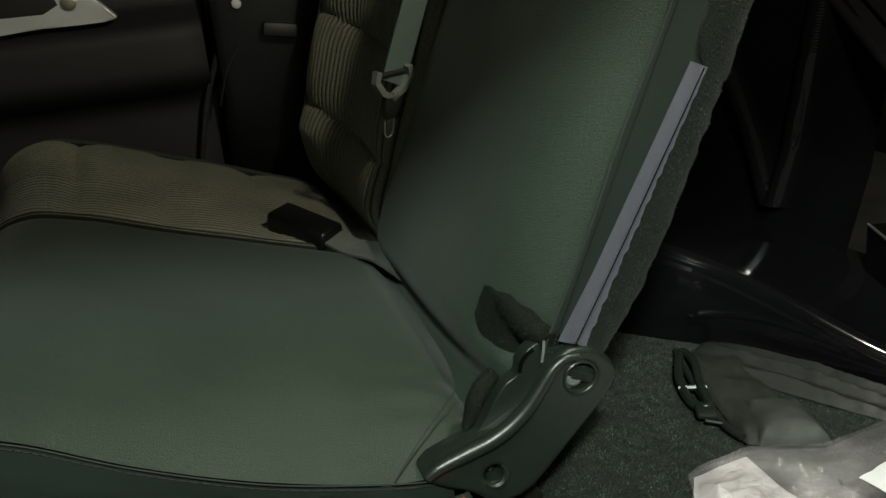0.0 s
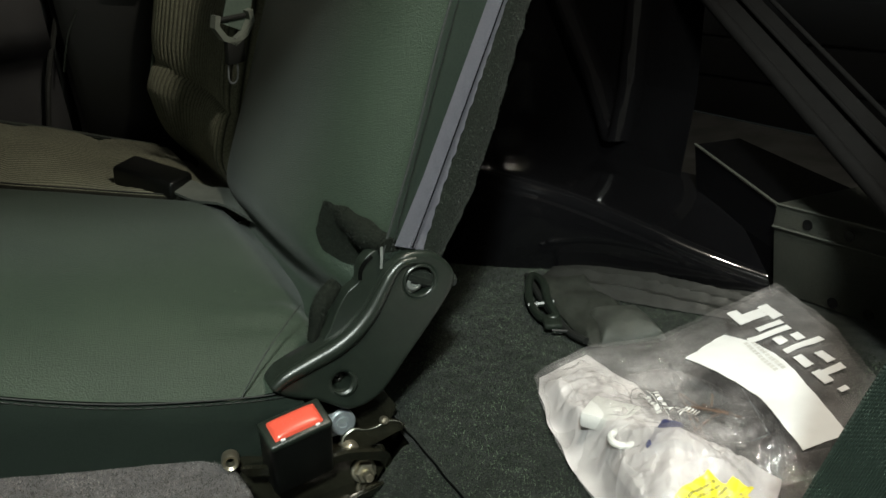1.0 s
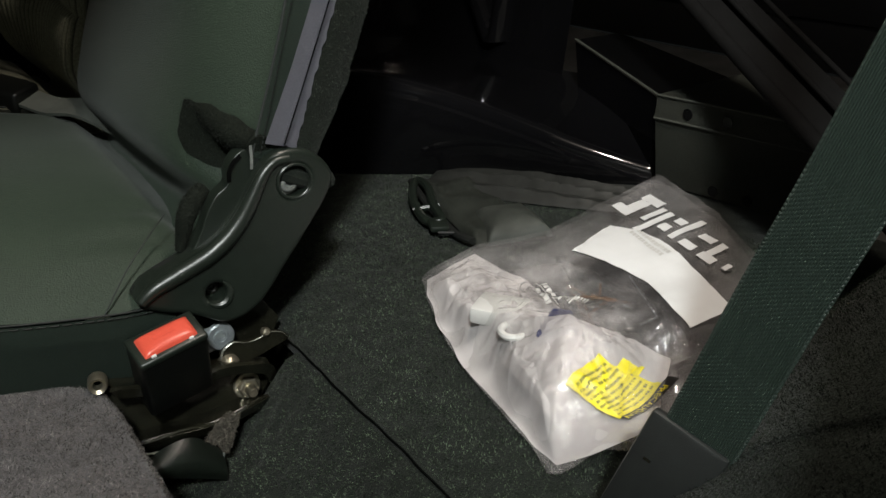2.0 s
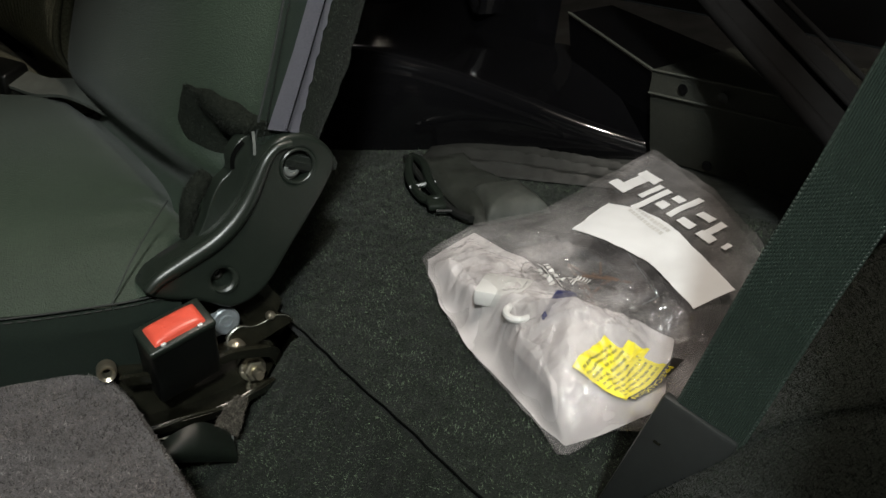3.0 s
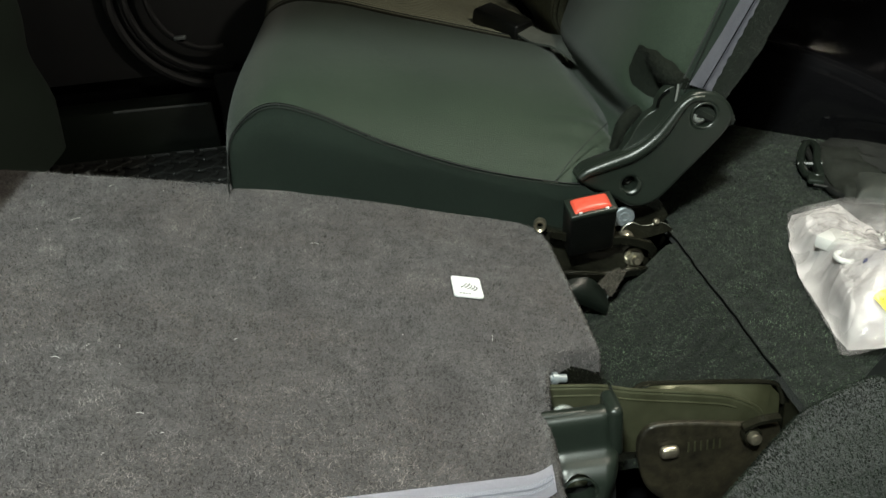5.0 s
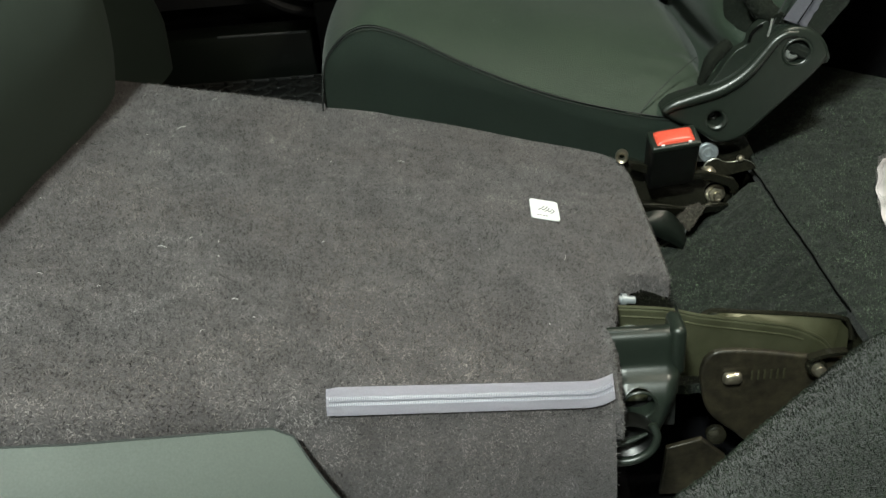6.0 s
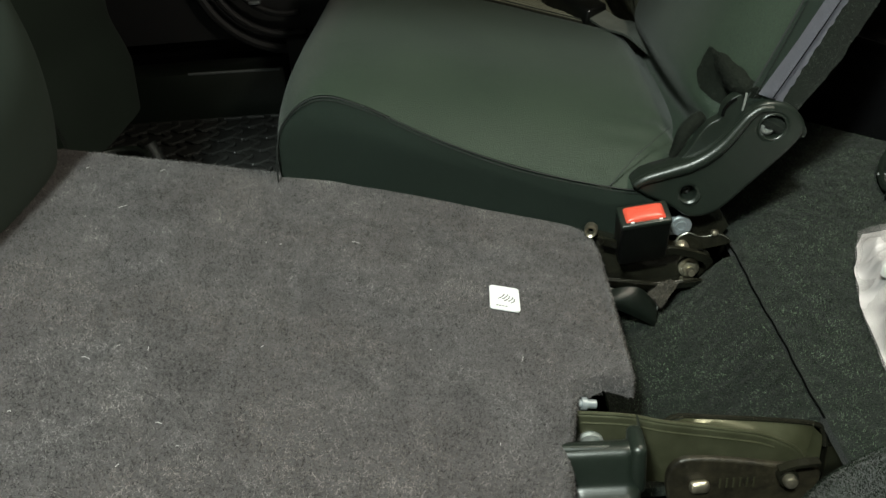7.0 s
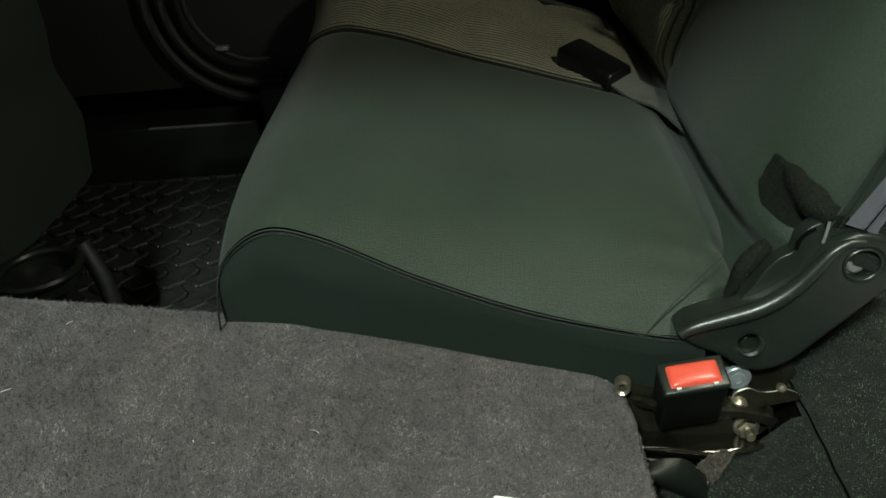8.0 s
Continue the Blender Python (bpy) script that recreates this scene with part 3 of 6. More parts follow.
# rubber seal along the slanting edge of the rear opening
seal = thing("opening_seal", "black rubber door seal along the slanting rear opening", "seal", kind="structure")
for k, off in enumerate((0.0, 0.035, 0.055)):
    path = [(0.730 + 0.260 * u + 0.02 * k, 0.335 + u * 0.775 - off, 0.105 + u * 0.319 + 0.004 * k) for u in np.linspace(0, 1, 30)]
    part("lip" if k else "bead", tube(path, (0.008, 0.003, 0.003)[k], 10), SEAL, seal)
bm = skin([[(0.728 + 0.260 * u + 0.04 * v, 0.335 + u * 0.775 - v * 0.06, 0.105 + u * 0.319 - 0.002 - 0.004 * v) for v in (0, 1)] for u in np.linspace(0, 1, 20)])
part("flange", bm, SEAL, seal)

# ================================================================ far rear seat, upright
RAKE = radians(24)
RU, RN = Vector((math.sin(RAKE), 0, math.cos(RAKE))), Vector((-math.cos(RAKE), 0, math.sin(RAKE)))
CREASE = Vector((0.305, 0, 0.15))


def back(s, n, y):
    """A point of the backrest: s up along the rake, n forward of its plane."""
    p = CREASE + RU * s + RN * n
    return Vector((p.x, y, p.z))


seat = thing("rear_seat", "dark charcoal fabric rear seat with upright backrest and ribbed inserts", "car seat")

SEAM = [(-0.150, 0.0), (-0.192, 0.05), (-0.2, 0.11), (-0.197, 0.16), (-0.182, 0.207), (-0.140, 0.235), (-0.09, 0.222), (-0.01, 0.176), (0.09, 0.130), (0.198, 0.097), (0.25, 0.088)]
CROWN = [(-0.150, 0.0), (-0.195, 0.05), (-0.21, 0.11), (-0.212, 0.17), (-0.195, 0.225), (-0.140, 0.256), (-0.07, 0.25), (0.0, 0.232), (0.09, 0.208), (0.20, 0.178), (0.31, 0.150)]


def cushion_profile(y):
    """Front and top of the cushion at a depth, from the floor at the front to the crease."""
    d = y - 0.70
    k = 1 - math.exp(-((d / 0.075) ** 1.05)) if d > 0 else 0.0
    e = max(0.0, (y - 1.545) / 0.055)
    pts = []
    for (x0, z0), (x1, z1) in zip(SEAM, CROWN):
        x, z = x0 + (x1 - x0) * k, z0 + (z1 - z0) * k
        if e:
            x, z = x + (0.05 - x) * 0.10 * e**2, z - 0.05 * e**2
        pts.append((x, z))
    return pts


ROWS_N = 56


def insert_wave(x, y):
    """Ribs of the insert and its cross seams, as a height."""
    h = 0.0014 * abs(math.sin((y - 1.131) / 0.0098 * math.pi)) ** 0.6 - 0.001
    near = min(1.0, max(0.0, (y - 1.131) / 0.03))
    for c in (-0.085, 0.045, 0.165):
        h -= near * (0.0060 * gauss(x, c + 0.02 * (y - 1.3), 0.007) + 0.0035 * gauss(x, c + 0.02 * (y - 1.3), 0.028))
    return h + 0.004 * near + 0.0015


def skew(x, y):
    """The insert's edge runs outward towards the front."""
    w = min(1.0, max(0.0, (y - 0.85) / 0.28)) * min(1.0, max(0.0, (1.52 - y) / 0.25))
    return w * lerp_keys([(-0.21, 0.17), (-0.15, 0.12), (-0.07, 0.09), (0.05, 0.05), (0.2, 0.02), (0.3, 0.0)], x)


def crown(x, y, z):
    """The outer seat is stuffed a little higher towards its front."""
    k = min(1.0, max(0.0, (y - 1.135) / 0.30))
    return k * k * (3 - 2 * k) * min(1.0, max(0.0, (z - 0.05) / 0.1)) * lerp_keys([(-0.25, 0.050), (-0.05, 0.036), (0.1, 0.022), (0.3, 0.0)], x)


def cushion_rows(ys, rib=False):
    rows = []
    for y in ys:
        ring = spline(cushion_profile(y), ROWS_N)
        row = []
        for i, (x, z) in enumerate(ring):
            z += crown(x, y, z)
            if rib:
                up = min(1.0, max(0.0, (z - 0.12) / 0.08))
                z += insert_wave(x, y) * (0.3 + 0.7 * up)
            else:
                z += 0.0022 * noise.noise((x * 9, y * 9, 1.7)) - 0.004 * gauss(y, 1.128, 0.006) * (1 if x < 0.3 else 0)
                if 0.19 < x < 0.285:
                    z -= 0.0045 * gauss(y, 0.702 + 0.52 * (x - 0.195), 0.0055) + 0.003 * gauss(y, 0.722 + 0.45 * (x - 0.195), 0.006)
                for wy, wx in ((0.76, 0.26), (0.8, 0.28)):
                    z -= 0.004 * gauss(y, wy, 0.012) * gauss(x, wx, 0.05)
            if x > 0.262:
                z -= 0.028 * min(1.0, (x - 0.262) / 0.034) ** 2
            tuck = 0.30 * max(0.0, lerp_keys([(-0.2, 0.2), (-0.14, 0.225), (0.2, 0.092)], x) - 0.02 - z) * math.exp(-(y - 0.70) / 0.06) if not rib else 0.0
            row.append((x, y + skew(x, y) + tuck, z))
        rows.append(row)
    return rows


def under(rows):
    """Close a cushion skin below."""
    return [[(0.30, r[0][1], 0.0)] + r + [(0.33, r[-1][1], 0.06)] for r in rows]


ys = np.r_[0.70, 0.7015, 0.704, 0.708, np.linspace(0.714, 0.86, 34), np.linspace(0.87, 1.13, 40)]
part("centre_cushion", skin(under(cushion_rows(ys)), True), FABRIC, seat)
def ribs(ob, ys, across):
    """Keep each row's own depth as an attribute for the stripes."""
    ob.data.attributes.new("rib", "FLOAT", "POINT").data.foreach_set("value", np.repeat(np.array(ys) - 1.131, across))


ys = np.linspace(1.131, 1.50, 300)
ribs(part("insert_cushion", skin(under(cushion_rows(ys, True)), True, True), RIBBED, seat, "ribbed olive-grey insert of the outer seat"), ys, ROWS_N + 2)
part("outer_bolster", skin(under(cushion_rows(np.linspace(1.501, 1.60, 24))), True, True), FABRIC, seat)

# flat side panel below the seam and the piping along it
seam = spline(SEAM[1:], 70)
rows = []
for i, (x, z) in enumerate(seam):
    u = i / (len(seam) - 1)
    low_x = -0.185 + 0.44 * u
    row = []
    for k in np.linspace(0, 1, 16):
        px, pz = x * 0.994 + (low_x - x * 0.994) * k, (z - 0.002) + (-0.03 - z) * k
        tuck = 0.30 * max(0.0, lerp_keys([(-0.2, 0.2), (-0.14, 0.225), (0.2, 0.092)], px) - 0.02 - pz)
        row.append((px, 0.6962 + tuck + 0.0016 * noise.noise((px * 14, pz * 14, 6.0)) * min(1.0, 4 * k), pz))
    rows.append(row)
bm = skin(rows)
bmesh.ops.solidify(bm, geom=bm.faces[:], thickness=-0.012)
part("side_panel", bm, FABRIC_DARK, seat, "plain darker side panel of the cushion")
part("piping", tube([(x, 0.6955 + 0.0015, z - 0.0005) for x, z in seam], 0.0009, 6), STITCH, seat, "dark piped seam along the cushion")
def stitches(pts, radius=0.0007):
    """A row of short thread stitches along a path."""
    bm = bmesh.new()
    for a, b in zip(pts[0::3], pts[2::3]):
        tube([a, (Vector(a) + Vector(b)) / 2 + Vector((0, -0.0003, 0)), b], radius, 4, bm)
    return bm


line_pts = spline([(x, 0.6942, z - 0.0034) for x, z in SEAM[1:]], 330)
tagged(part("stitching", stitches([tuple(p) for p in line_pts]), STITCH, seat), kind="stuff")
# fold seam running up from the piping near the hinge
part("fold_seam", tube(spline([(0.195, 0.699, 0.097), (0.222, 0.708, 0.124), (0.25, 0.722, 0.142), (0.272, 0.74, 0.150)], 20), 0.0006, 6), STITCH, seat)
for k, yy in enumerate((1.134, 1.497)):
    pr = spline(cushion_profile(yy), 40)[14:]
    part("insert_seam", tube([(x, yy + skew(x, yy), z + crown(x, yy, z) + 0.0030) for x, z in pr], 0.0011, 5), STITCH, seat)
for c in (-0.085, 0.045, 0.165):
    path = []
    for yy in np.linspace(1.15, 1.49, 40):
        xx = c + 0.02 * (yy - 1.3)
        top = spline(cushion_profile(yy), 160)[60:]
        z = float(np.interp(xx, top[:, 0], top[:, 1]))
        path.append((xx, yy + skew(xx, yy), z + crown(xx, yy, z) + insert_wave(xx, yy) - 0.0004))
    part("cross_seam", tube(path, 0.0010, 6), STITCH, seat)


# backrest
def face_n(s, y, pocket=True):
    """How far the backrest face stands forward; it falls back into a pocket under the carpet roll."""
    d = y - 0.700
    edge = -0.023 + 0.057 * (1 - math.exp(-((max(d, 0) / 0.055) ** 1.3)))
    dip = -0.070 / (1 + math.exp(-(y - 1.130) / 0.009))
    rise = (0.046 + 0.12 * min(0.36, max(-0.02, s))) / (1 + math.exp(-(y - 1.215) / 0.008))
    wing = 0.060 * math.exp(-((y - 1.50) / 0.10) ** 2) * min(1.0, max(0.0, (s + 0.03) / 0.12)) if y > 1.22 else 0.0
    low = -0.045 * math.exp(-((s + 0.02) / 0.032) ** 2)
    end = -0.09 * max(0.0, (y - 1.55) / 0.05) ** 2
    return edge + dip + rise + wing + low + end - (0.024 * gauss(s, 0.044, 0.022) * gauss(y, 0.728, 0.030) if pocket else 0.0)


SS = np.r_[np.linspace(-0.055, 0.12, 46), np.linspace(0.127, 0.60, 64)]


def back_rows(ys, rib=False):
    rows = []
    for y in ys:
        row = []
        for s in SS:
            n = face_n(s, y) - 0.09 * max(0.0, (s - 0.54) / 0.06) ** 2
            if rib:
                near = min(1.0, max(0.0, (y - 1.215) / 0.03))
                n += 0.0034 * abs(math.sin((y - 1.2) / 0.0098 * math.pi)) ** 0.6 + 0.003 * near
                for c in (0.12, 0.27, 0.42):
                    n -= near * (0.006 * gauss(s, c + 0.12 * (y - 1.35), 0.005) + 0.007 * gauss(s, c + 0.12 * (y - 1.35), 0.025))
            else:
                n += 0.003 * noise.noise((s * 7, y * 7, 3.3))
            row.append(back(s, n, y))
        row += [back(0.60, -0.06, y), back(0.45, -0.062, y), back(0.2, -0.062, y), back(-0.05, -0.062, y)]
        rows.append(row)
    return rows


ys = np.r_[0.70, 0.7012, 0.7035, 0.707, np.linspace(0.710, 0.82, 44), np.linspace(0.83, 1.05, 24), np.linspace(1.055, 1.20, 50)]
part("centre_backrest", skin(back_rows(ys), True, True), FABRIC, seat)
ys = np.r_[np.linspace(1.201, 1.235, 24), np.linspace(1.238, 1.50, 220)]
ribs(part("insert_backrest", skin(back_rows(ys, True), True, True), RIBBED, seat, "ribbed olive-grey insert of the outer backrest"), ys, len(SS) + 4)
part("backrest_bolster", skin(back_rows(np.linspace(1.501, 1.60, 20)), True, True), FABRIC, seat)
# side gusset between face seam and zipper
rows = [[back(s, n, 0.6985 + 0.0015 * math.cos(n * 60)) for n in np.linspace(-0.0215, -0.074, 12)] for s in np.linspace(0.055, 0.60, 50)]
bm = skin(rows)
bmesh.ops.solidify(bm, geom=bm.faces[:], thickness=0.006)
part("side_gusset", bm, FABRIC_DARK, seat)
part("face_seam", tube([back(s, -0.0215 + 0.0012 * math.sin(s * 30), 0.6988) for s in np.linspace(0.055, 0.60, 60)], 0.0013, 6), THREAD, seat)

tagged(part("stitching", stitches([tuple(back(s, -0.0262, 0.6952)) for s in np.linspace(0.06, 0.58, 360)]), STITCH, seat), kind="stuff")


def zip_edges(s):
    """The two borders of the zipper along the backrest, forward and rear."""
    return (lerp_keys([(0.05, -0.024), (0.075, -0.027), (0.138, -0.036), (0.335, -0.055), (0.6, -0.056)], s),
            lerp_keys([(0.05, -0.055), (0.075, -0.056), (0.138, -0.0595), (0.335, -0.0735), (0.345, -0.062), (0.36, -0.057), (0.6, -0.058)], s))


# zipper: two puckered tapes and interlocked teeth
rows = []
for s in np.linspace(0.070, 0.335, 200):
    a, b = zip_edges(s)
    b += (0.0005 * math.sin(s * 520) + 0.0006 * noise.noise((s * 110, 2.0, 0.0))) * min(1.0, max(0.0, (0.33 - s) / 0.1))
    rows.append([back(s, a + (b - a) * k, 0.6912 + 0.0012 * math.sin(s * 260 + 5 * k) * (1 - s) ** 2 * k) for k in np.linspace(0, 1, 9)])
bm = skin(rows)
bmesh.ops.solidify(bm, geom=bm.faces[:], thickness=0.0026)
zp = part("zipper", bm, ZIPTAPE_DARK, seat, "pale grey zipper tape along the backrest edge")


def zip_mid(s):
    a, b = zip_edges(s)
    return a + (b - a) * lerp_keys([(0.07, 0.55), (0.335, 0.70)], s)


bm = bmesh.new()
for i, s in enumerate(np.linspace(0.073, 0.331, 230)):
    c = back(s, zip_mid(s) + (0.0011 if i % 2 else -0.0011), 0.6880)
    block(bm, (-0.0016, -0.0006, -0.00032), (0.0016, 0.0006, 0.00032), 0, Matrix.Translation(c) @ Euler((0, RAKE, 0)).to_matrix().to_4x4())
tagged(part("teeth", bm, ZIPTEETH, zp), kind="stuff")
part("middle_line", tube([back(s, zip_mid(s), 0.6876) for s in np.linspace(0.072, 0.333, 80)], 0.0007, 5), SEAM_DARK, zp)

# carpet on the back of the backrest, wrapping to the side
rows = []
for y in np.r_[0.692, 0.694, 0.70, np.linspace(0.72, 1.59, 60)]:
    ring = []
    r = 0.006 if y < 0.693 else 0.0
    for s, n in [(s, zip_edges(s)[1] + 0.001 - r * 0.5) for s in np.linspace(0.045, 0.60, 70)] + [(s, -0.096 + r + 0.018 * math.exp(-((s - 0.045) / 0.07) ** 2)) for s in np.linspace(0.60, 0.045, 70)]:
        p = back(s, n, y)
        j = pile(p.x + y, p.z, 0.0018)
        ring.append(p + RN * j + Vector((0, j if y < 0.7 else 0, 0)))
    rows.append(ring)
cb = part("carpet_back", skin(rows, True, True), CARPET, seat, "charcoal carpet covering the back of the backrest")
fur("fuzz", cb, 420000, 0.0022, 0.0003, TUFT_MID, 14, keep=lambda x, y, z: y < 0.715, side=(0, -1, 0))


# bunched carpet skirt at the foot of the backrest: a roll over a dark sheet that stands in for the hollow's shade
ROLL = spline([(0.085, 0.794), (0.088, 0.782), (0.088, 0.768), (0.086, 0.753), (0.081, 0.738), (0.076, 0.722), (0.073, 0.708), (0.071, 0.696)], 60)
FOOT = spline([(0.066, 0.794), (0.042, 0.790), (0.022, 0.783), (0.006, 0.774), (0.000, 0.756), (0.012, 0.735), (0.035, 0.715), (0.050, 0.702)], 60)
rows = []
for i, (a, b) in enumerate(zip(ROLL, FOOT)):
    end = min(1.0, i / 26)
    row = []
    for k in np.linspace(0, 1, 60):
        s, y = a + (b - a) * k * 0.72
        hem = min(1.0, k / 0.10) * min(1.0, (1 - k) / 0.35)
        puff = hem * hem * (3 - 2 * hem) * (0.0034 + 0.0008 * noise.noise((s * 60, y * 60, 1.0))) - 0.0016
        row.append(back(s, face_n(s, y) + puff * end - 0.004 * (1 - end), y))
    rows.append(row)
cord = [back(s - 0.006, face_n(s, y, False) - 0.002 - 0.015 * (1 - i / 59) ** 1.5, y + 0.002) for i, (s, y) in enumerate(ROLL)]
rl = part("carpet_roll", tube(cord, 0.0150, 20, taper=lambda u: (0.42 + 0.54 * math.sin(math.pi * min(1.0, 0.06 + 1.15 * u) * 0.5) ** 1.2 - 0.38 * max(0.0, u - 0.45)) * (1 + 0.10 * math.sin(11 * u) + 0.07 * math.sin(29 * u))), SKIRT, seat, "rolled carpet edge at the foot of the backrest")
fur("fuzz", rl, 1100000, 0.0024, 0.00020, TUFT_DARK, 17, side=(-0.6, -0.7, 0.35))
sk = part("shaded_carpet_skirt", skin(rows), SKIRT, seat, "charcoal carpet skirt at the hinge, dark for the shade under the roll")
fur("fuzz", sk, 700000, 0.0012, 0.00020, TUFT_DARK, 18, lean=1.8, side=(-0.9, -0.3, 0.4))
flap = spline([(0.306, 0.722, 0.170), (0.296, 0.719, 0.164), (0.284, 0.716, 0.152), (0.277, 0.714, 0.138), (0.270, 0.712, 0.124)], 24)
cf = part("cushion_flap", tube(flap, 0.0080, 16, taper=lambda u: (0.5 + 0.9 * math.sin(math.pi * (0.1 + 0.75 * u))) * (1 - 0.5 * u)), SKIRT, seat, "fuzzy carpet flap at the cushion corner")
fur("fuzz", cf, 900000, 0.0030, 0.00022, TUFT_DARK, 16, side=(-0.3, -0.9, 0.3))
part("carpet_hem", tube(spline([back(0.045, -0.045, 0.697), back(0.042, -0.08, 0.695), back(0.045, -0.10, 0.70)], 12), 0.008, 8), CARPET, seat)

# recliner cover plate at the hinge
COVER = [(0.221, 0.099), (0.224, 0.107), (0.235, 0.115), (0.262, 0.122), (0.287, 0.129), (0.307, 0.139), (0.324, 0.153), (0.338, 0.170), (0.350, 0.185), (0.362, 0.193),
         (0.376, 0.194), (0.394, 0.188), (0.409, 0.172), (0.413, 0.156), (0.402, 0.138), (0.378, 0.113), (0.352, 0.088), (0.336, 0.072), (0.321, 0.060), (0.303, 0.054), (0.286, 0.056),
         (0.272, 0.066), (0.258, 0.076), (0.238, 0.086)]
part("recliner_cover", plate([tuple(p) for p in spline(COVER, 96, True)], [(0.376, 0.164, 0.0150, 0.0148), (0.286, 0.0865, 0.0090, 0.0090)], 0.686, 0.712, 0.005), PLASTIC, seat,
     "moulded black plastic recliner cover")
INNER_COVER = [(0.229, 0.104), (0.256, 0.114), (0.276, 0.124), (0.289, 0.139), (0.298, 0.154), (0.309, 0.167), (0.321, 0.174), (0.324, 0.186), (0.331, 0.195), (0.341, 0.200), (0.351, 0.198), (0.354, 0.186),
               (0.345, 0.160), (0.30, 0.120)]
part("inner_cover", plate([tuple(p) for p in spline(INNER_COVER, 60, True)], [], 0.701, 0.716, 0.0012), PLASTIC, seat)
part("cover_backing", plate([tuple(p) for p in spline(COVER, 40, True)], [], 0.706, 0.714, 0.001), PLASTIC_DULL, seat)
lip = spline([(0.223, 0.106), (0.236, 0.1135), (0.262, 0.1205), (0.286, 0.127), (0.306, 0.137), (0.323, 0.151), (0.337, 0.168), (0.349, 0.183), (0.361, 0.1905), (0.374, 0.190)], 60)
part("cover_rim", tube([(x, 0.6865, z - 0.004) for x, z in lip], 0.0080, 14, taper=lambda u: 0.55 + 0.45 * math.sin(math.pi * min(1, u * 1.1 + 0.08))), PLASTIC, seat)


part("hinge_bolt", lathe([(0.012, 0.0118), (0.002, 0.0118), (0.0, 0.0108), (0.0, 0.0088), (-0.003, 0.0082), (-0.0042, 0.0066), (-0.0042, 0.0042), (-0.001, 0.0036), (-0.001, 0.0)], (0.3725, 0.695, 0.1615), (0, 1, 0), 30, cap=False), STEEL_GREY, seat, "dull plated hinge bolt in the recliner cover")
part("hole_lip", tube([(0.376 + 0.0157 * math.cos(a), 0.6868, 0.164 + 0.0155 * math.sin(a)) for a in np.linspace(0, 2 * math.pi, 49)[:-1]], 0.0015, 8, closed=True), PLASTIC, seat)
part("hinge_bolt", lathe([(0.006, 0.0080), (0.0, 0.0080), (-0.002, 0.0055), (-0.002, 0.003), (0.0, 0.0028), (0.0, 0.0)], (0.286, 0.703, 0.0865), (0, 1, 0), 20, cap=False), STEEL_BLACK, seat)
part("hole_lip", tube([(0.2865 + 0.0112 * math.cos(a), 0.6862, 0.0860 + 0.0112 * math.sin(a)) for a in np.linspace(-2.6, 0.9, 30)], 0.0032, 8, taper=lambda u: 0.25 + math.sin(math.pi * u)), PLASTIC, seat)
part("hinge_strip", ribbon([(0.344, 0.6985, 0.182), (0.3455, 0.6975, 0.192), (0.347, 0.698, 0.203)], (0.9, -0.3, -0.2), 0.0024, 0.0016), STEEL_GREY, seat)
part("hinge_slit", ribbon(spline([(0.3225, 0.7000, 0.176), (0.3245, 0.6998, 0.185), (0.330, 0.6998, 0.192), (0.337, 0.7000, 0.196)], 14), (0.7, -0.2, -0.6), 0.0035, 0.0012), SEAM_DARK, seat)

# centre shoulder belt hanging on the backrest with its latch tongue
belt = thing("centre_seat_belt", "dark grey seat belt hanging on the backrest with metal latch tongue", "seat belt")
BELT_SIDE = Vector((0.90, 0.45, 0.0)).normalized()
up = [back(s, 0.046, 1.172 + 0.10 * (s - 0.2)) for s in np.linspace(0.222, 0.58, 30)]
part("webbing", ribbon(up, BELT_SIDE, 0.042, 0.0018), WEBBING_GREY, belt)
low = [back(s, -0.008, 1.172 - 0.10 * (0.2 - s)) for s in np.linspace(-0.01, 0.215, 24)]
part("lower_webbing", ribbon(low, (0.72, 0.69, 0.0), 0.042, 0.0018), BLACKCLOTH, belt)
tg = Vector(back(0.222, 0.048, 1.168))
tz = (RU - BELT_SIDE * RU.dot(BELT_SIDE)).normalized()
tm = Matrix((BELT_SIDE.cross(tz), BELT_SIDE, tz)).transposed().to_4x4()
tm.translation = tg
yoke = [(0.0, -0.027, 0.020), (0.0, -0.030, 0.006), (0.0, -0.018, -0.010), (0.0, 0.0, -0.019), (0.0, 0.018, -0.010), (0.0, 0.030, 0.006), (0.0, 0.027, 0.020)]
part("tongue_frame", ribbon([tm @ Vector(p) for p in yoke], tm.to_3x3() @ Vector((1, 0, 0)), 0.010, 0.0085), TONGUE, belt, "grey belt tongue")
part("tongue_bar", tube([tm @ Vector((-0.004, y, 0.012)) for y in (-0.024, 0.024)], 0.0035, 8), PLASTIC_DULL, belt)
part("tongue_grip", boxed((-0.005, -0.015, -0.048), (0.005, 0.015, -0.014), 0.003, tm), PLASTIC_DULL, belt)
blade = [(0.0, -0.012, -0.044), (0.0, -0.013, -0.066), (0.0, -0.008, -0.074), (0.0, 0.0, -0.072), (0.0, 0.003, -0.062), (0.0, 0.003, -0.044)]
part("tongue_blade", tube([tm @ Vector(p) for p in spline(blade, 24)], 0.0013, 6), GREYZINC, belt)

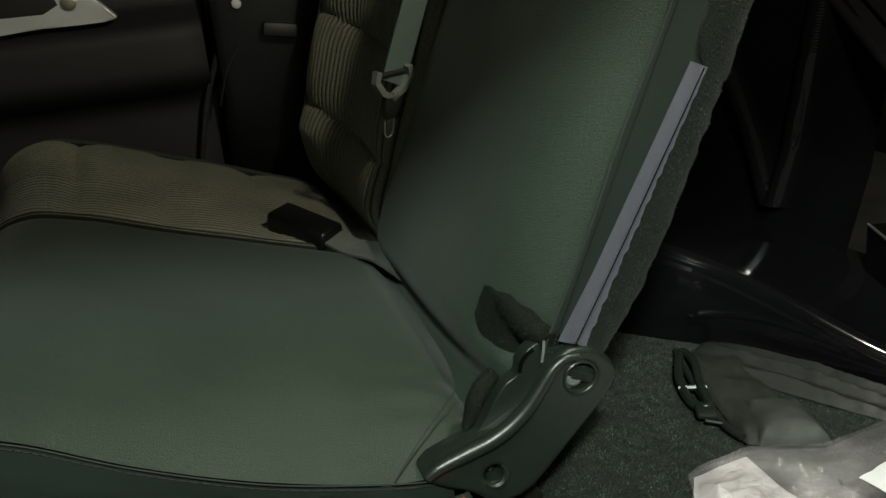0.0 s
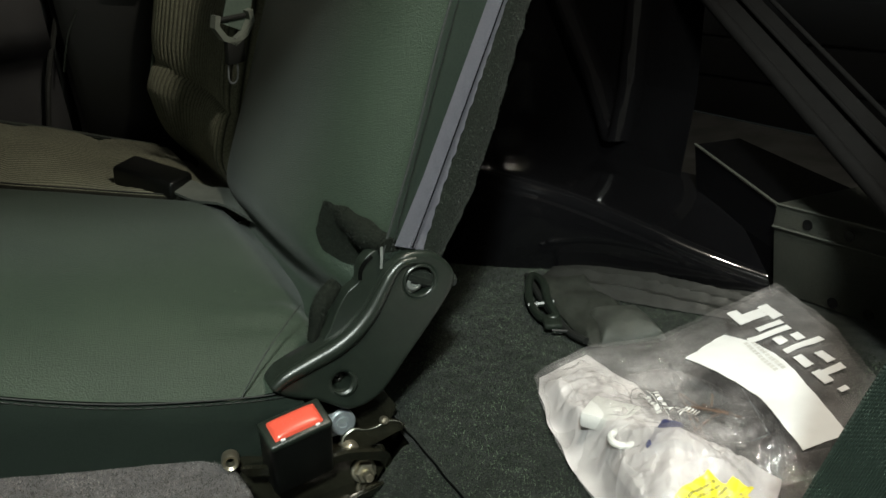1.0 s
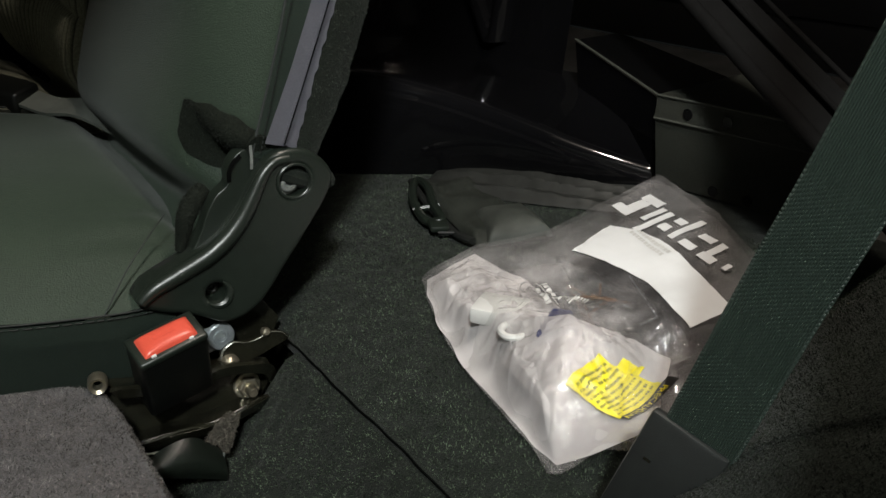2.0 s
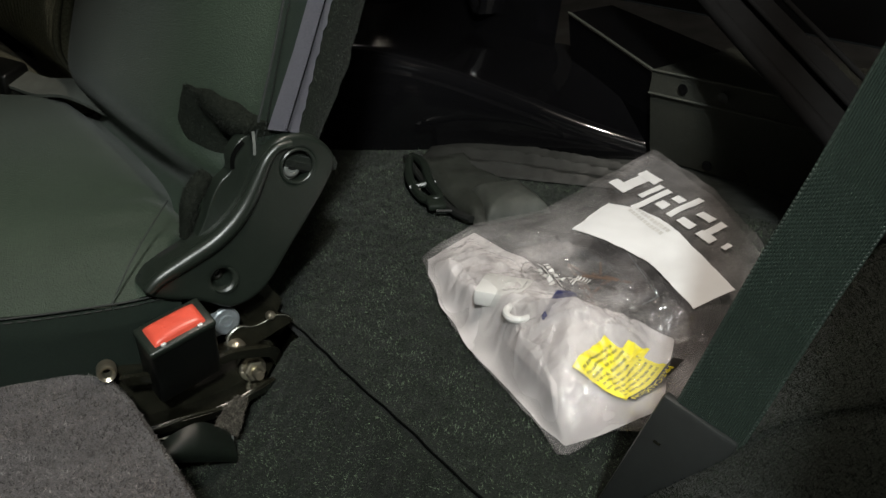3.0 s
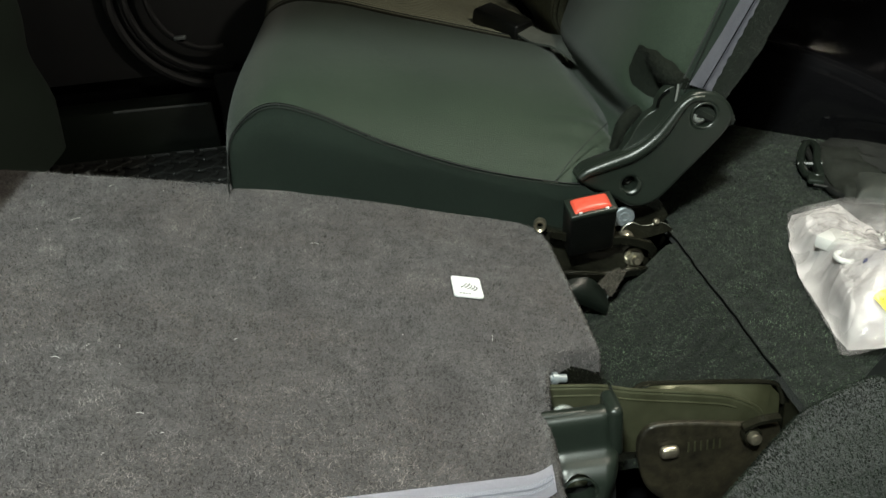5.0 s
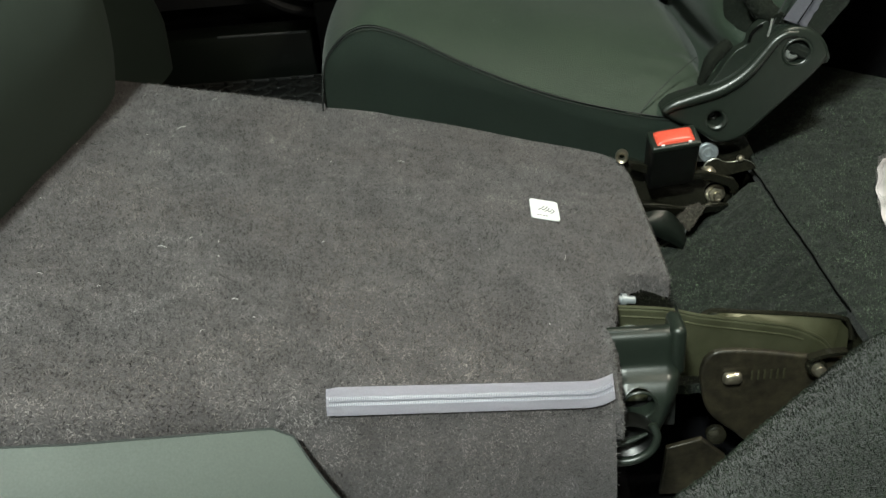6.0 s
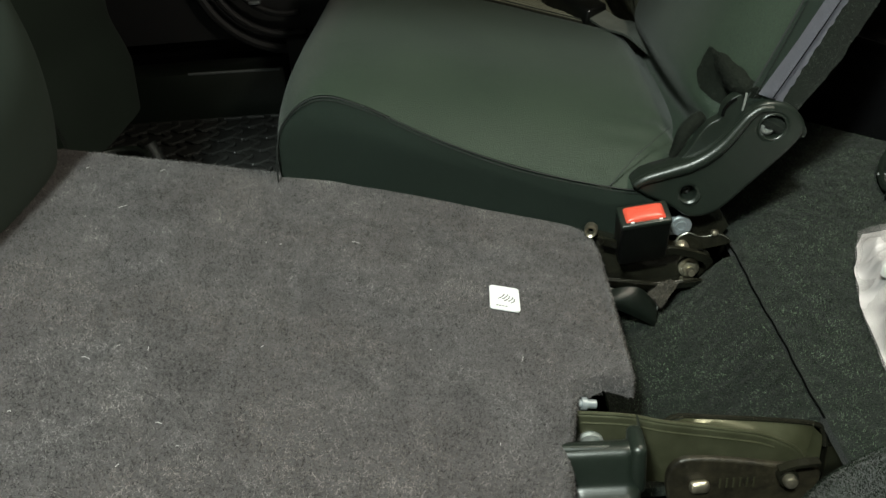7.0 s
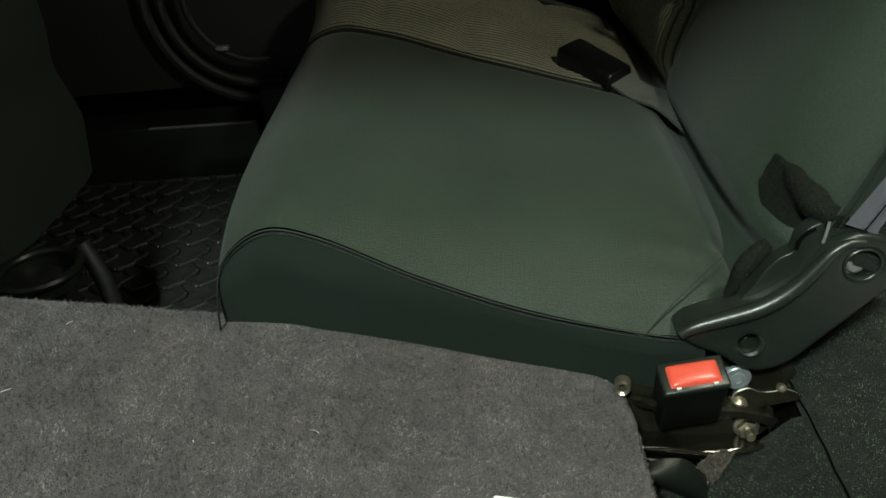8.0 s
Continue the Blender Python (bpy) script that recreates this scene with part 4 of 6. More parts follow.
# buckle of the outer seat lying on the cushion, with its strap
ob = thing("lap_belt_buckle", "black plastic buckle on a short strap lying on the cushion", "seat belt buckle")
d = Vector((0.070, -0.085, -0.022)).normalized()
bx, by = d, Vector((0.7, 0.7, 0.1))
by = (by - bx * by.dot(bx)).normalized()
bz = bx.cross(by)
bmx = Matrix((bx, by, bz)).transposed().to_4x4()
bmx.translation = (0.212, 1.190, 0.190)
bm = boxed((-0.052, -0.024, -0.019), (0.048, 0.024, 0.017), 0.0055, bmx, 3)
inv = bmx.inverted()
for v in bm.verts:
    q = inv @ v.co
    q.z *= 0.80 + 0.20 * min(1.0, (0.05 - q.x) / 0.06)
    q.y *= 1.0 + 0.10 * (q.x < -0.02) - 0.16 * max(0.0, q.z / 0.017)
    v.co = bmx @ q
part("housing", bm, HOUSING, ob)
part("button", boxed((-0.0545, -0.015, -0.008), (-0.050, 0.015, 0.008), 0.002, bmx), PLASTIC_DULL, ob)
part("strap", ribbon(spline([bmx @ Vector((0.046, 0, 0)), bmx @ Vector((0.08, 0.0, -0.004)), (0.290, 1.09, 0.168), (0.325, 1.05, 0.14)], 14), (0.7, 0.7, 0.2), 0.036, 0.004), POUCH, ob)

# ================================================================ seat hinge brackets on the floor, far side
hb = thing("seat_hinge_bracket", "black coated steel seat bracket with plated nut and bolts", "bracket")
far_plate = [(0.165, 0.0), (0.17, 0.03), (0.20, 0.028), (0.25, 0.010), (0.285, 0.008), (0.315, 0.000), (0.322, -0.014), (0.315, -0.032), (0.29, -0.05), (0.22, -0.065), (0.17, -0.07)]
part("plate", slab([tuple(p) for p in spline(far_plate, 60, True)], 0.699, 0.704, 0.0015), STEEL_BLACK, hb)
band = spline([(0.180, 0.674, 0.038), (0.186, 0.672, 0.038), (0.213, 0.672, 0.027), (0.24, 0.672, 0.017), (0.258, 0.672, 0.019), (0.275, 0.672, 0.018), (0.300, 0.674, 0.008), (0.313, 0.682, -0.004), (0.318, 0.69, -0.020)], 60)
part("upper_flange", ribbon([tuple(p) for p in band], (0, -0.35, 1), 0.011, 0.004), STEEL_BLACK, hb)
part("flange_top", skin([[(x, y, z + 0.004), (x, 0.702, z - 0.002)] for x, y, z in band]), STEEL_BLACK, hb)
lowband = spline([(0.172, 0.667, -0.013), (0.186, 0.665, -0.015), (0.213, 0.665, -0.020), (0.247, 0.665, -0.027), (0.284, 0.667, -0.027), (0.303, 0.676, -0.032)], 50)
part("lower_flange", ribbon([tuple(p) for p in lowband], (0, -0.6, 1), 0.014, 0.004), STEEL_BLACK, hb)
part("lower_shelf", skin([[(x, y, z + 0.006), (x, 0.700, z - 0.006)] for x, y, z in lowband]), STEEL_BLACK, hb)
part("bent_edge", tube([(x, y - 0.004, z + 0.006 + 0.0015 * math.sin(x * 90)) for x, y, z in lowband[10:]], 0.0016, 6), STEEL_BLACK, hb)
part("worn_edge", tube([(x, y - 0.0050, z - 0.0075 + 0.0012 * math.sin(x * 210)) for x, y, z in lowband[3:24]], 0.0017, 6, taper=lambda u: 0.4 + abs(math.sin(7 * u)) * (1 - 0.6 * u)), STEEL_WORN, hb, "bare chipped edge")
part("worn_edge", tube([(x, y - 0.0040, z + 0.0070) for x, y, z in lowband[2:9]], 0.0012, 6, taper=lambda u: 1 - 0.7 * u), STEEL_WORN, hb, "bare chipped edge")
strip = [(0.276, 0.020), (0.280, 0.027), (0.291, 0.031), (0.302, 0.026), (0.313, 0.025), (0.326, 0.027), (0.337, 0.022), (0.343, 0.013), (0.325, 0.009), (0.305, 0.006), (0.285, 0.010)]
part("rear_strip", plate([tuple(p) for p in spline(strip, 60, True)], [], 0.691, 0.695, 0.0012), STEEL_BLACK, hb)
part("strip_edge", tube(spline([(x, 0.6905, z) for x, z in strip[:8]], 36), 0.0011, 6, taper=lambda u: (0.15 + 0.85 * abs(math.sin(6 * u + 0.6))) * (1 - 0.8 * u)), STEEL_WORN, hb)
part("strip_rivet", lathe([(0.004, 0.0045), (0.0, 0.0045), (-0.002, 0.003), (-0.0025, 0.0)], (0.322, 0.690, 0.029), (0, 1, -0.4), 14, cap=False), ZINC, hb)
part("back_plate", slab([(0.26, 0.06), (0.33, 0.055), (0.348, 0.02), (0.335, 0.0), (0.27, -0.01), (0.25, 0.02)], 0.722, 0.727, 0.001), STEEL_BLACK, hb)
NUT = Vector((0.2945, 0.697, -0.021))
TOWARD = (0.05, 1, -0.12)
part("nut", lathe([(-0.002, 0.0), (-0.002, 0.0105), (-0.0105, 0.0105), (-0.012, 0.0088), (-0.012, 0.0)], NUT, TOWARD, 6, cap=False), ZINC, hb, "plated hexagon nut", smooth=False)
part("washer", lathe([(0.0, 0.005), (-0.001, 0.0132), (-0.0032, 0.0125), (-0.004, 0.010)], NUT, TOWARD, 24), ZINC, hb)
part("stud", lathe([(0.0, 0.0052), (-0.020, 0.0052), (-0.022, 0.004), (-0.022, 0.0)], NUT, TOWARD, 14, cap=False), ZINC, hb)
part("bolt_head", lathe([(0.006, 0.0095), (-0.004, 0.0095), (-0.007, 0.007), (-0.008, 0.0)], (0.282, 0.690, 0.012), (0, 0.9, 0.1), 14, cap=False), ZINC, hb)
part("pivot_ring", lathe([(0.004, 0.0036), (-0.005, 0.0042), (-0.007, 0.007), (-0.004, 0.0082), (0.006, 0.0082)], (0.172, 0.690, 0.044), (0.2, 1, -0.1), 18, cap=False), ZINC, hb)
part("rivet_disc", lathe([(0.004, 0.0132), (0.0, 0.0132), (-0.0012, 0.012), (-0.0012, 0.0072), (-0.0022, 0.0068), (-0.0022, 0.0045), (-0.0010, 0.004), (-0.0010, 0.0)], (0.283, 0.700, 0.036), (0, 1, 0), 30, cap=False), GREYZINC, hb, "grey plated disc")
part("disc_tab", boxed((0.258, 0.7006, 0.0235), (0.284, 0.704, 0.0485), 0.0018), GREYZINC, hb)

# buckle with red release button beside the hinge
bk = thing("seat_belt_buckle", "black seat belt buckle with red release button beside the hinge", "seat belt buckle")
km = pose(0.229, 0.655, 0.078, 22, -3, 5)
part("housing", boxed((-0.0295, -0.014, -0.072), (0.0295, 0.017, 0.0), 0.004, km, 3), HOUSING, bk)
part("rim", boxed((-0.0298, -0.0148, -0.005), (0.0298, 0.0178, 0.0025), 0.0025, km, 3), PLASTIC, bk)
dome = []
for u in np.linspace(-1, 1, 21):
    dome.append([km @ Vector((0.024 * u, 0.0015 + 0.0118 * v, 0.0012 + 0.0052 * (1 - abs(u) ** 6) ** 0.5 * (1 - abs(v) ** 6) ** 0.5 + 0.0012 * (1 - u * u) * (1 - v * v))) for v in np.linspace(-1, 1, 17)])
part("button", skin(dome), RED, bk, "glossy red release button")
bm = bmesh.new()
for i in range(5):
    block(bm, (-0.0105 + 0.0043 * i, 0.0005, 0.0070), (-0.0080 + 0.0043 * i, 0.0048, 0.0078), 0, km)
part("button_marks", bm, RED, bk)
for sx in (-0.0165, 0.0165):
    part("slot_catch", boxed((sx - 0.0022, -0.0122, 0.001), (sx + 0.0022, -0.0098, 0.0046), 0.0008, km), CREAM, bk)

# torn piece of black plastic sheet under the bracket
tp = thing("torn_plastic_cover", "torn piece of black plastic cover under the bracket", "plastic cover")
TOP_EDGE = spline([(0.178, -0.026), (0.193, -0.021), (0.210, -0.0185), (0.226, -0.021), (0.239, -0.033), (0.248, -0.047)], 24)
LOW_EDGE = spline([(0.178, -0.032), (0.190, -0.038), (0.203, -0.046), (0.218, -0.055), (0.231, -0.063), (0.243, -0.072)], 24)
rows = []
for (x0, z0), (x1, z1) in zip(TOP_EDGE, LOW_EDGE):
    rows.append([(x0 + (x1 - x0) * k, 0.655 - 0.013 * math.sin(math.pi * k * 0.8) - 0.004 * k, z0 + (z1 - z0) * k + 0.002 * math.sin(math.pi * k)) for k in np.linspace(0, 1, 14)])
bm = skin(rows)
bmesh.ops.solidify(bm, geom=bm.faces[:], thickness=0.0028)
part("sheet", bm, PLASTIC, tp)
part("cut_edge", tube([(x, 0.6500 + 0.003 * u, z) for (x, z), u in zip([TOP_EDGE[-1] + (LOW_EDGE[-1] - TOP_EDGE[-1]) * k for k in np.linspace(0, 1, 8)], np.linspace(0, 1, 8))], 0.0011, 6), STEEL_GREY, tp)
rows = []
for u in np.linspace(0, 1, 24):
    a, b = Vector((0.235, -0.028)).lerp(Vector((0.264, -0.013)), u), Vector((0.252, -0.048)).lerp(Vector((0.274, -0.021)), u)
    row = []
    for v in np.linspace(-0.05 + 0.05 * noise.noise((u * 9, 0, 1)), 1.0 + 0.14 * noise.noise((u * 11, 3, 1)), 14):
        q = a + (b - a) * v
        row.append((q.x, 0.650 + 0.006 * u + 0.004 * math.sin(5 * v + 3 * u) + 0.002 * noise.noise((u * 8, v * 6, 2)), q.y + 0.0016 * math.sin(14 * v)))
    rows.append(row)
bm = skin(rows)
bmesh.ops.solidify(bm, geom=bm.faces[:], thickness=0.003)
fe = part("frayed_edge", bm, FRAYED, tp, "grey-brown frayed edge")
fur("fuzz", fe, 1500000, 0.0026, 0.0002, TUFT_FRAY, 21, side=(0, -1, 0.3))

# ================================================================ folded rear seat back
FOLD = math.atan(0.258)
fold = thing("folded_seat_back", "folded rear seat back in worn grey carpet with zipper edge", "car seat")


def top_z(x, y):
    return 0.0825 - 0.258 * x + 0.002 * math.sin(math.pi * min(1, max(0, (y - 0.15) / 0.55))) - 0.002


def near_y(x):
    return lerp_keys([(-0.50, 0.065), (-0.40, 0.075), (-0.28, 0.108), (-0.115, 0.164), (0.09, 0.218), (0.2, 0.245)], x)


def far_y(x):
    return lerp_keys([(-0.5, 0.69), (-0.40, 0.710), (-0.3, 0.724), (0.0, 0.744), (0.09, 0.741), (0.15, 0.720), (0.182, 0.698)], x)


def rear_x_fold(y):
    """The rear outline with its notch for the hinge."""
    return lerp_keys([(0.05, 0.094), (0.20, 0.098), (0.33, 0.110), (0.352, 0.114), (0.378, 0.119), (0.392, 0.124), (0.404, 0.140), (0.411, 0.166), (0.416, 0.177), (0.43, 0.180), (0.66, 0.180), (0.70, 0.176), (0.74, 0.166)], y)


def fold_surface(x, y):
    """The carpeted upper face with its soft edges, creases and dents."""
    e = min((y - near_y(x)), (far_y(x) - y), (rear_x_fold(y) - x) * 1.1)
    r = 0.022 if y - near_y(x) < 0.1 else 0.011
    drop = r - math.sqrt(max(0, r * r - max(0, r - e) ** 2)) if e < r else 0
    crease = 0.0014 * noise.noise((x * 16, y * 16, 7)) + 0.0009 * noise.noise((x * 42, y * 42, 5)) + 0.0030 * noise.noise((x * 5, y * 5, 2)) - 0.0016 * gauss(y, 0.575 + 0.2 * (x - 0.08), 0.004) * (1 if 0.06 < x < 0.15 else 0)
    crease -= 0.0062 * gauss(x + 0.14 + 0.15 * (y - 0.4), 0, 0.009) * gauss(y, 0.44, 0.09) + 0.0060 * gauss(x + 0.185, 0, 0.008) * gauss(y, 0.36, 0.06)
    return top_z(x, y) - drop + crease


rows = []
NU, NV = 150, 120
for j in range(NV + 1):
    v = j / NV
    row = []
    for i in range(NU + 1):
        u = i / NU
        x = -0.46 + (0.165 + 0.46) * u
        y = near_y(x) + (far_y(x) - near_y(x)) * v
        xr = rear_x_fold(y)
        x = -0.46 + (xr + 0.46) * u
        y = near_y(x) + (far_y(x) - near_y(x)) * v
        row.append((x, y, fold_surface(x, y)))
    rows.append(row)
bm = skin(rows)
rim = [e for e in bm.edges if e.is_boundary]
ext = bmesh.ops.extrude_edge_only(bm, edges=rim)
low = [g for g in ext["geom"] if isinstance(g, bmesh.types.BMVert)]
for v in low:
    v.co.z -= 0.016 if v.co.x > 0.10 and 0.335 < v.co.y < 0.425 else 0.03
top_carpet = part("carpet_top", bm, CARPET_GREY, fold, "worn grey needle-felt carpet")

# near flank: carpet towards the hinge, fabric bolster towards the front
def flank(x0, x1, drop0, drop1, out, n=60, m=16, edge=None):
    rows = []
    for x in np.linspace(x0, x1, n):
        d0 = edge(x) if edge else drop0
        row = []
        for k in np.linspace(0, 1, m):
            d = d0 + (drop1 - d0) * k
            y = near_y(x) + 0.006 - out * math.sin(math.pi * min(1, max(0, (d + 0.01) / 0.17))) * 1.0
            row.append((x, y, top_z(x, near_y(x)) - 0.018 - d + pile(x, d, 0.001)))
        rows.append(row)
    return skin(rows)


fl = part("carpet_flank", flank(-0.24, 0.094, -0.004, 0.15, 0.020), CARPET_GREY, fold)
fur("felt", fl, 700000, 0.0019, 0.00028, FELT, 10, lean=2.2, side=(0, -1, 0.2))
rows = []
for x in np.linspace(-0.48, -0.06, 60):
    top = lerp_keys([(-0.48, 0.002), (-0.16, 0.002), (-0.145, 0.006), (-0.06, 0.10)], x)
    row = []
    for k in np.linspace(0, 1, 20):
        d = top + (0.16 - top) * k
        y = near_y(x) - 0.002 - 0.060 * math.sin(math.pi * min(1, max(0, (d + 0.0005) / 0.17))) ** 0.75
        row.append((x, y, top_z(x, near_y(x)) - 0.016 - d))
    rows.append(row)
part("fabric_flank", skin(rows), FABRIC_EDGE_LIT, fold, "grey-green fabric edge of the backrest, coloured paler as if lit")
part("flank_seam", tube([r[0] for r in rows], 0.0009, 5), THREAD, fold)
part("core", boxed((-0.42, 0.26, -0.02), (0.07, 0.66, 0.03), 0.02, Matrix.Translation((0, 0, 0.02)) @ Euler((0, FOLD, 0)).to_matrix().to_4x4()), FABRIC_DARK, fold)

# zipper along the near edge
def zip_point(x, k):
    """k = 0 upper edge of the tape, 1 its lower edge, over the rolled edge."""
    a = radians(29 + 51 * k - 16 * min(1.0, max(0.0, (x - 0.070) / 0.024)) ** 2)
    r = 0.0245
    return Vector((x, near_y(x) + 0.022 - r * math.sin(a), top_z(x, near_y(x)) - 0.022 + r * math.cos(a) + 0.001))


rows = [[zip_point(x, k) for k in np.linspace(0.05 * max(0, (-0.116 - x) / 0.008), 1 - 0.05 * max(0, (-0.116 - x) / 0.008), 9)] for x in np.linspace(-0.124, 0.094, 60)]
bm = skin(rows)
bmesh.ops.solidify(bm, geom=bm.faces[:], thickness=0.002)
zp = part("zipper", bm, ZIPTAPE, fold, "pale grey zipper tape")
bm = bmesh.new()
for i, x in enumerate(np.linspace(-0.122, 0.092, 170)):
    for row_k in (0.40, 0.60):
        block(bm, (-0.00032, -0.0013, -0.0010), (0.00032, 0.0013, 0.0006), 0, Matrix.Translation(zip_point(x, row_k)) @ Euler((radians(46), 0, 0)).to_matrix().to_4x4())
tagged(part("teeth", bm, ZIPTEETH, zp), kind="stuff")
part("middle_line", tube([zip_point(x, 0.5) + Vector((0, -0.0004, 0.0004)) for x in np.linspace(-0.122, 0.093, 60)], 0.0007, 5), ZIPTEETH, zp)

# square white label on the carpet
sl = thing("square_label", "small square white label stuck on the grey carpet", "label")
lm = pose(0.0605, 0.5085, top_z(0.0605, 0.5085) + 0.004, 0, math.degrees(FOLD), 0)
bm = bmesh.new()
corner = [(sx * 0.0120 + 0.0036 * math.cos(a), sy * 0.0178 + 0.0036 * math.sin(a)) for sx, sy, a0 in ((1, 1, 0), (-1, 1, 90), (-1, -1, 180), (1, -1, 270)) for a in np.radians([a0, a0 + 30, a0 + 60, a0 + 90])]
skin([[lm @ Vector((x, y, z)) for x, y in corner] for z in (-0.001, 0.0008)], True, True, bm)
part("paper", bm, WHITE, sl)
bm = bmesh.new()
for i in range(5):
    arc = [(-0.006 + 0.0034 * i + 0.0030 * math.cos(a), 0.0015 * (i % 2) + (0.0085 - 0.0008 * i) * math.sin(a), 0.0010) for a in np.linspace(-0.9, 0.7 + 0.1 * i, 9)]
    tube([lm @ pose(0, 0, 0, 0, 0, -32) @ Vector(p) for p in arc], 0.00055, 4, bm)
for i in range(4):
    block(bm, (-0.0095 + 0.0032 * i, -0.0165, 0.0008), (-0.0075 + 0.0032 * i, -0.0150, 0.0011), 0, lm)
part("scribble", bm, INK, sl, "dark swirling marks")

fur("felt", top_carpet, 620000, 0.0022, 0.00036, FELT, 9, lean=2.2)

# lint on the carpet
rng = random.Random(5)
bm = bmesh.new()
for i in range(24):
    x = rng.uniform(-0.42, 0.10)
    y = rng.uniform(near_y(x) + 0.03, far_y(x) - 0.03)
    a, l = rng.uniform(0, 3.14), rng.choice((0.002, 0.003, 0.003, 0.006, 0.010))
    z = top_z(x, y) + 0.0035
    tube([(x - l * math.cos(a) / 2, y - l * math.sin(a) / 2, z), (x, y, z + 0.0008), (x + l * math.cos(a + 0.3) / 2, y + l * math.sin(a + 0.3) / 2, z)], 0.0002, 4, bm)
tagged(part("lint", bm, LINT), "stray white lint fibres on the grey carpet", "lint", kind="stuff")

# ================================================================ near hinge: frame bar, plate, lever cover
nf = thing("seat_frame_bar", "olive-black steel seat frame channel with bolts", "bracket")
TOPLINE = [(0.05, 0.037), (0.114, 0.030), (0.165, 0.023), (0.199, 0.013), (0.255, 0.001), (0.290, -0.008), (0.319, -0.025), (0.331, -0.044)]
web_top = spline(TOPLINE, 50)
part("channel_web", plate([tuple(p) for p in web_top] + [(0.325, -0.060), (0.28, -0.068), (0.2, -0.060), (0.05, -0.040)], [], 0.371, 0.377, 0.002), STEEL_OLIVE, nf)
rows = []
for x, z in web_top:
    back_z = lerp_keys([(0.05, z - 0.010), (0.195, z - 0.008), (0.215, 0.009), (0.244, 0.006), (0.292, 0.000), (0.343, -0.009)], x)
    rows.append([(x, 0.3725, z + 0.0008), (x, 0.375, z + 0.0018), (x + 0.004, 0.379, (z + back_z) / 2 - 0.001), (x + 0.008, 0.384, back_z)])
part("channel_flange", skin(rows), STEEL_OLIVE, nf)
part("top_crease", tube([(x, 0.3735, z + 0.001) for x, z in web_top], 0.0019, 8), STEEL_OLIVE, nf)
part("lower_crease", tube([(x, 0.3710, z - 0.0085) for x, z in web_top[8:38]], 0.0012, 8), STEEL_OLIVE, nf)
part("rear_rim", tube(spline([(0.200, 0.382, 0.006), (0.208, 0.384, 0.010), (0.218, 0.385, 0.0105), (0.244, 0.385, 0.007), (0.292, 0.385, 0.001), (0.338, 0.385, -0.007), (0.348, 0.383, -0.016), (0.350, 0.380, -0.03)], 50), 0.0026, 8), STEEL_BLACK, nf)
part("rear_web", skin([[(x, 0.3845, z - 0.001), (x, 0.384, z - 0.06)] for x, z in ((0.205, 0.006), (0.244, 0.005), (0.292, -0.001), (0.338, -0.009), (0.349, -0.022))]), STEEL_OLIVE, nf)
part("boss", lathe([(0.002, 0.0128), (-0.004, 0.0128), (-0.006, 0.0108), (-0.0065, 0.0)], (0.130, 0.371, -0.003), (0, 1, -0.15), 28, cap=False), STEEL_GREY, nf, "dull grey round boss")
PLATE = [(0.2, -0.041), (0.206, -0.027), (0.219, -0.021), (0.254, -0.024), (0.306, -0.034), (0.335, -0.036), (0.34, -0.06), (0.31, -0.11), (0.26, -0.14), (0.237, -0.126), (0.21, -0.098), (0.201, -0.064)]
part("hinge_plate", plate([tuple(p) for p in spline(PLATE, 60, True)], [], 0.360, 0.366, 0.003), STEEL_RUSTY, nf)
part("slot_pin", boxed((0.2205, 0.352, -0.059), (0.2395, 0.362, -0.0455), 0.005, None, 4), ZINC, nf, "plated slot pin")
part("corner_bolt", lathe([(0.010, 0.0065), (-0.003, 0.0065), (-0.005, 0.005), (-0.006, 0.0)], (0.309, 0.348, -0.041), (0, 1, -0.2), 20, cap=False), ZINC, nf)
part("bolt_collar", lathe([(0.012, 0.0095), (0.004, 0.0095), (0.002, 0.008), (0.002, 0.006)], (0.309, 0.348, -0.041), (0, 1, -0.2), 20, cap=False), STEEL_BLACK, nf)
part("corner_strip", ribbon(spline([(0.298, 0.350, -0.028), (0.313, 0.350, -0.0225), (0.334, 0.352, -0.0225)], 12), (0.1, 1, 0.1), 0.008, 0.004), STEEL_BLACK, nf)
part("lower_bolt", lathe([(0.0, 0.010), (-0.006, 0.010), (-0.008, 0.007), (-0.008, 0.0)], (0.216, 0.352, -0.118), (0, 1, -0.2), 16, cap=False), STEEL_BLACK, nf)
bm = bmesh.new()
for i in range(6):
    block(bm, (0.249 + 0.0062 * i, 0.3594, -0.058), (0.2505 + 0.0062 * i, 0.3601, -0.046))
part("stamped_marks", bm, STEEL_OLIVE, nf)
part("floor_bracket", plate([(0.165, -0.125), (0.20, -0.115), (0.225, -0.14), (0.23, -0.19), (0.16, -0.19)], [], 0.34, 0.345, 0.002), STEEL_RUSTY, nf)

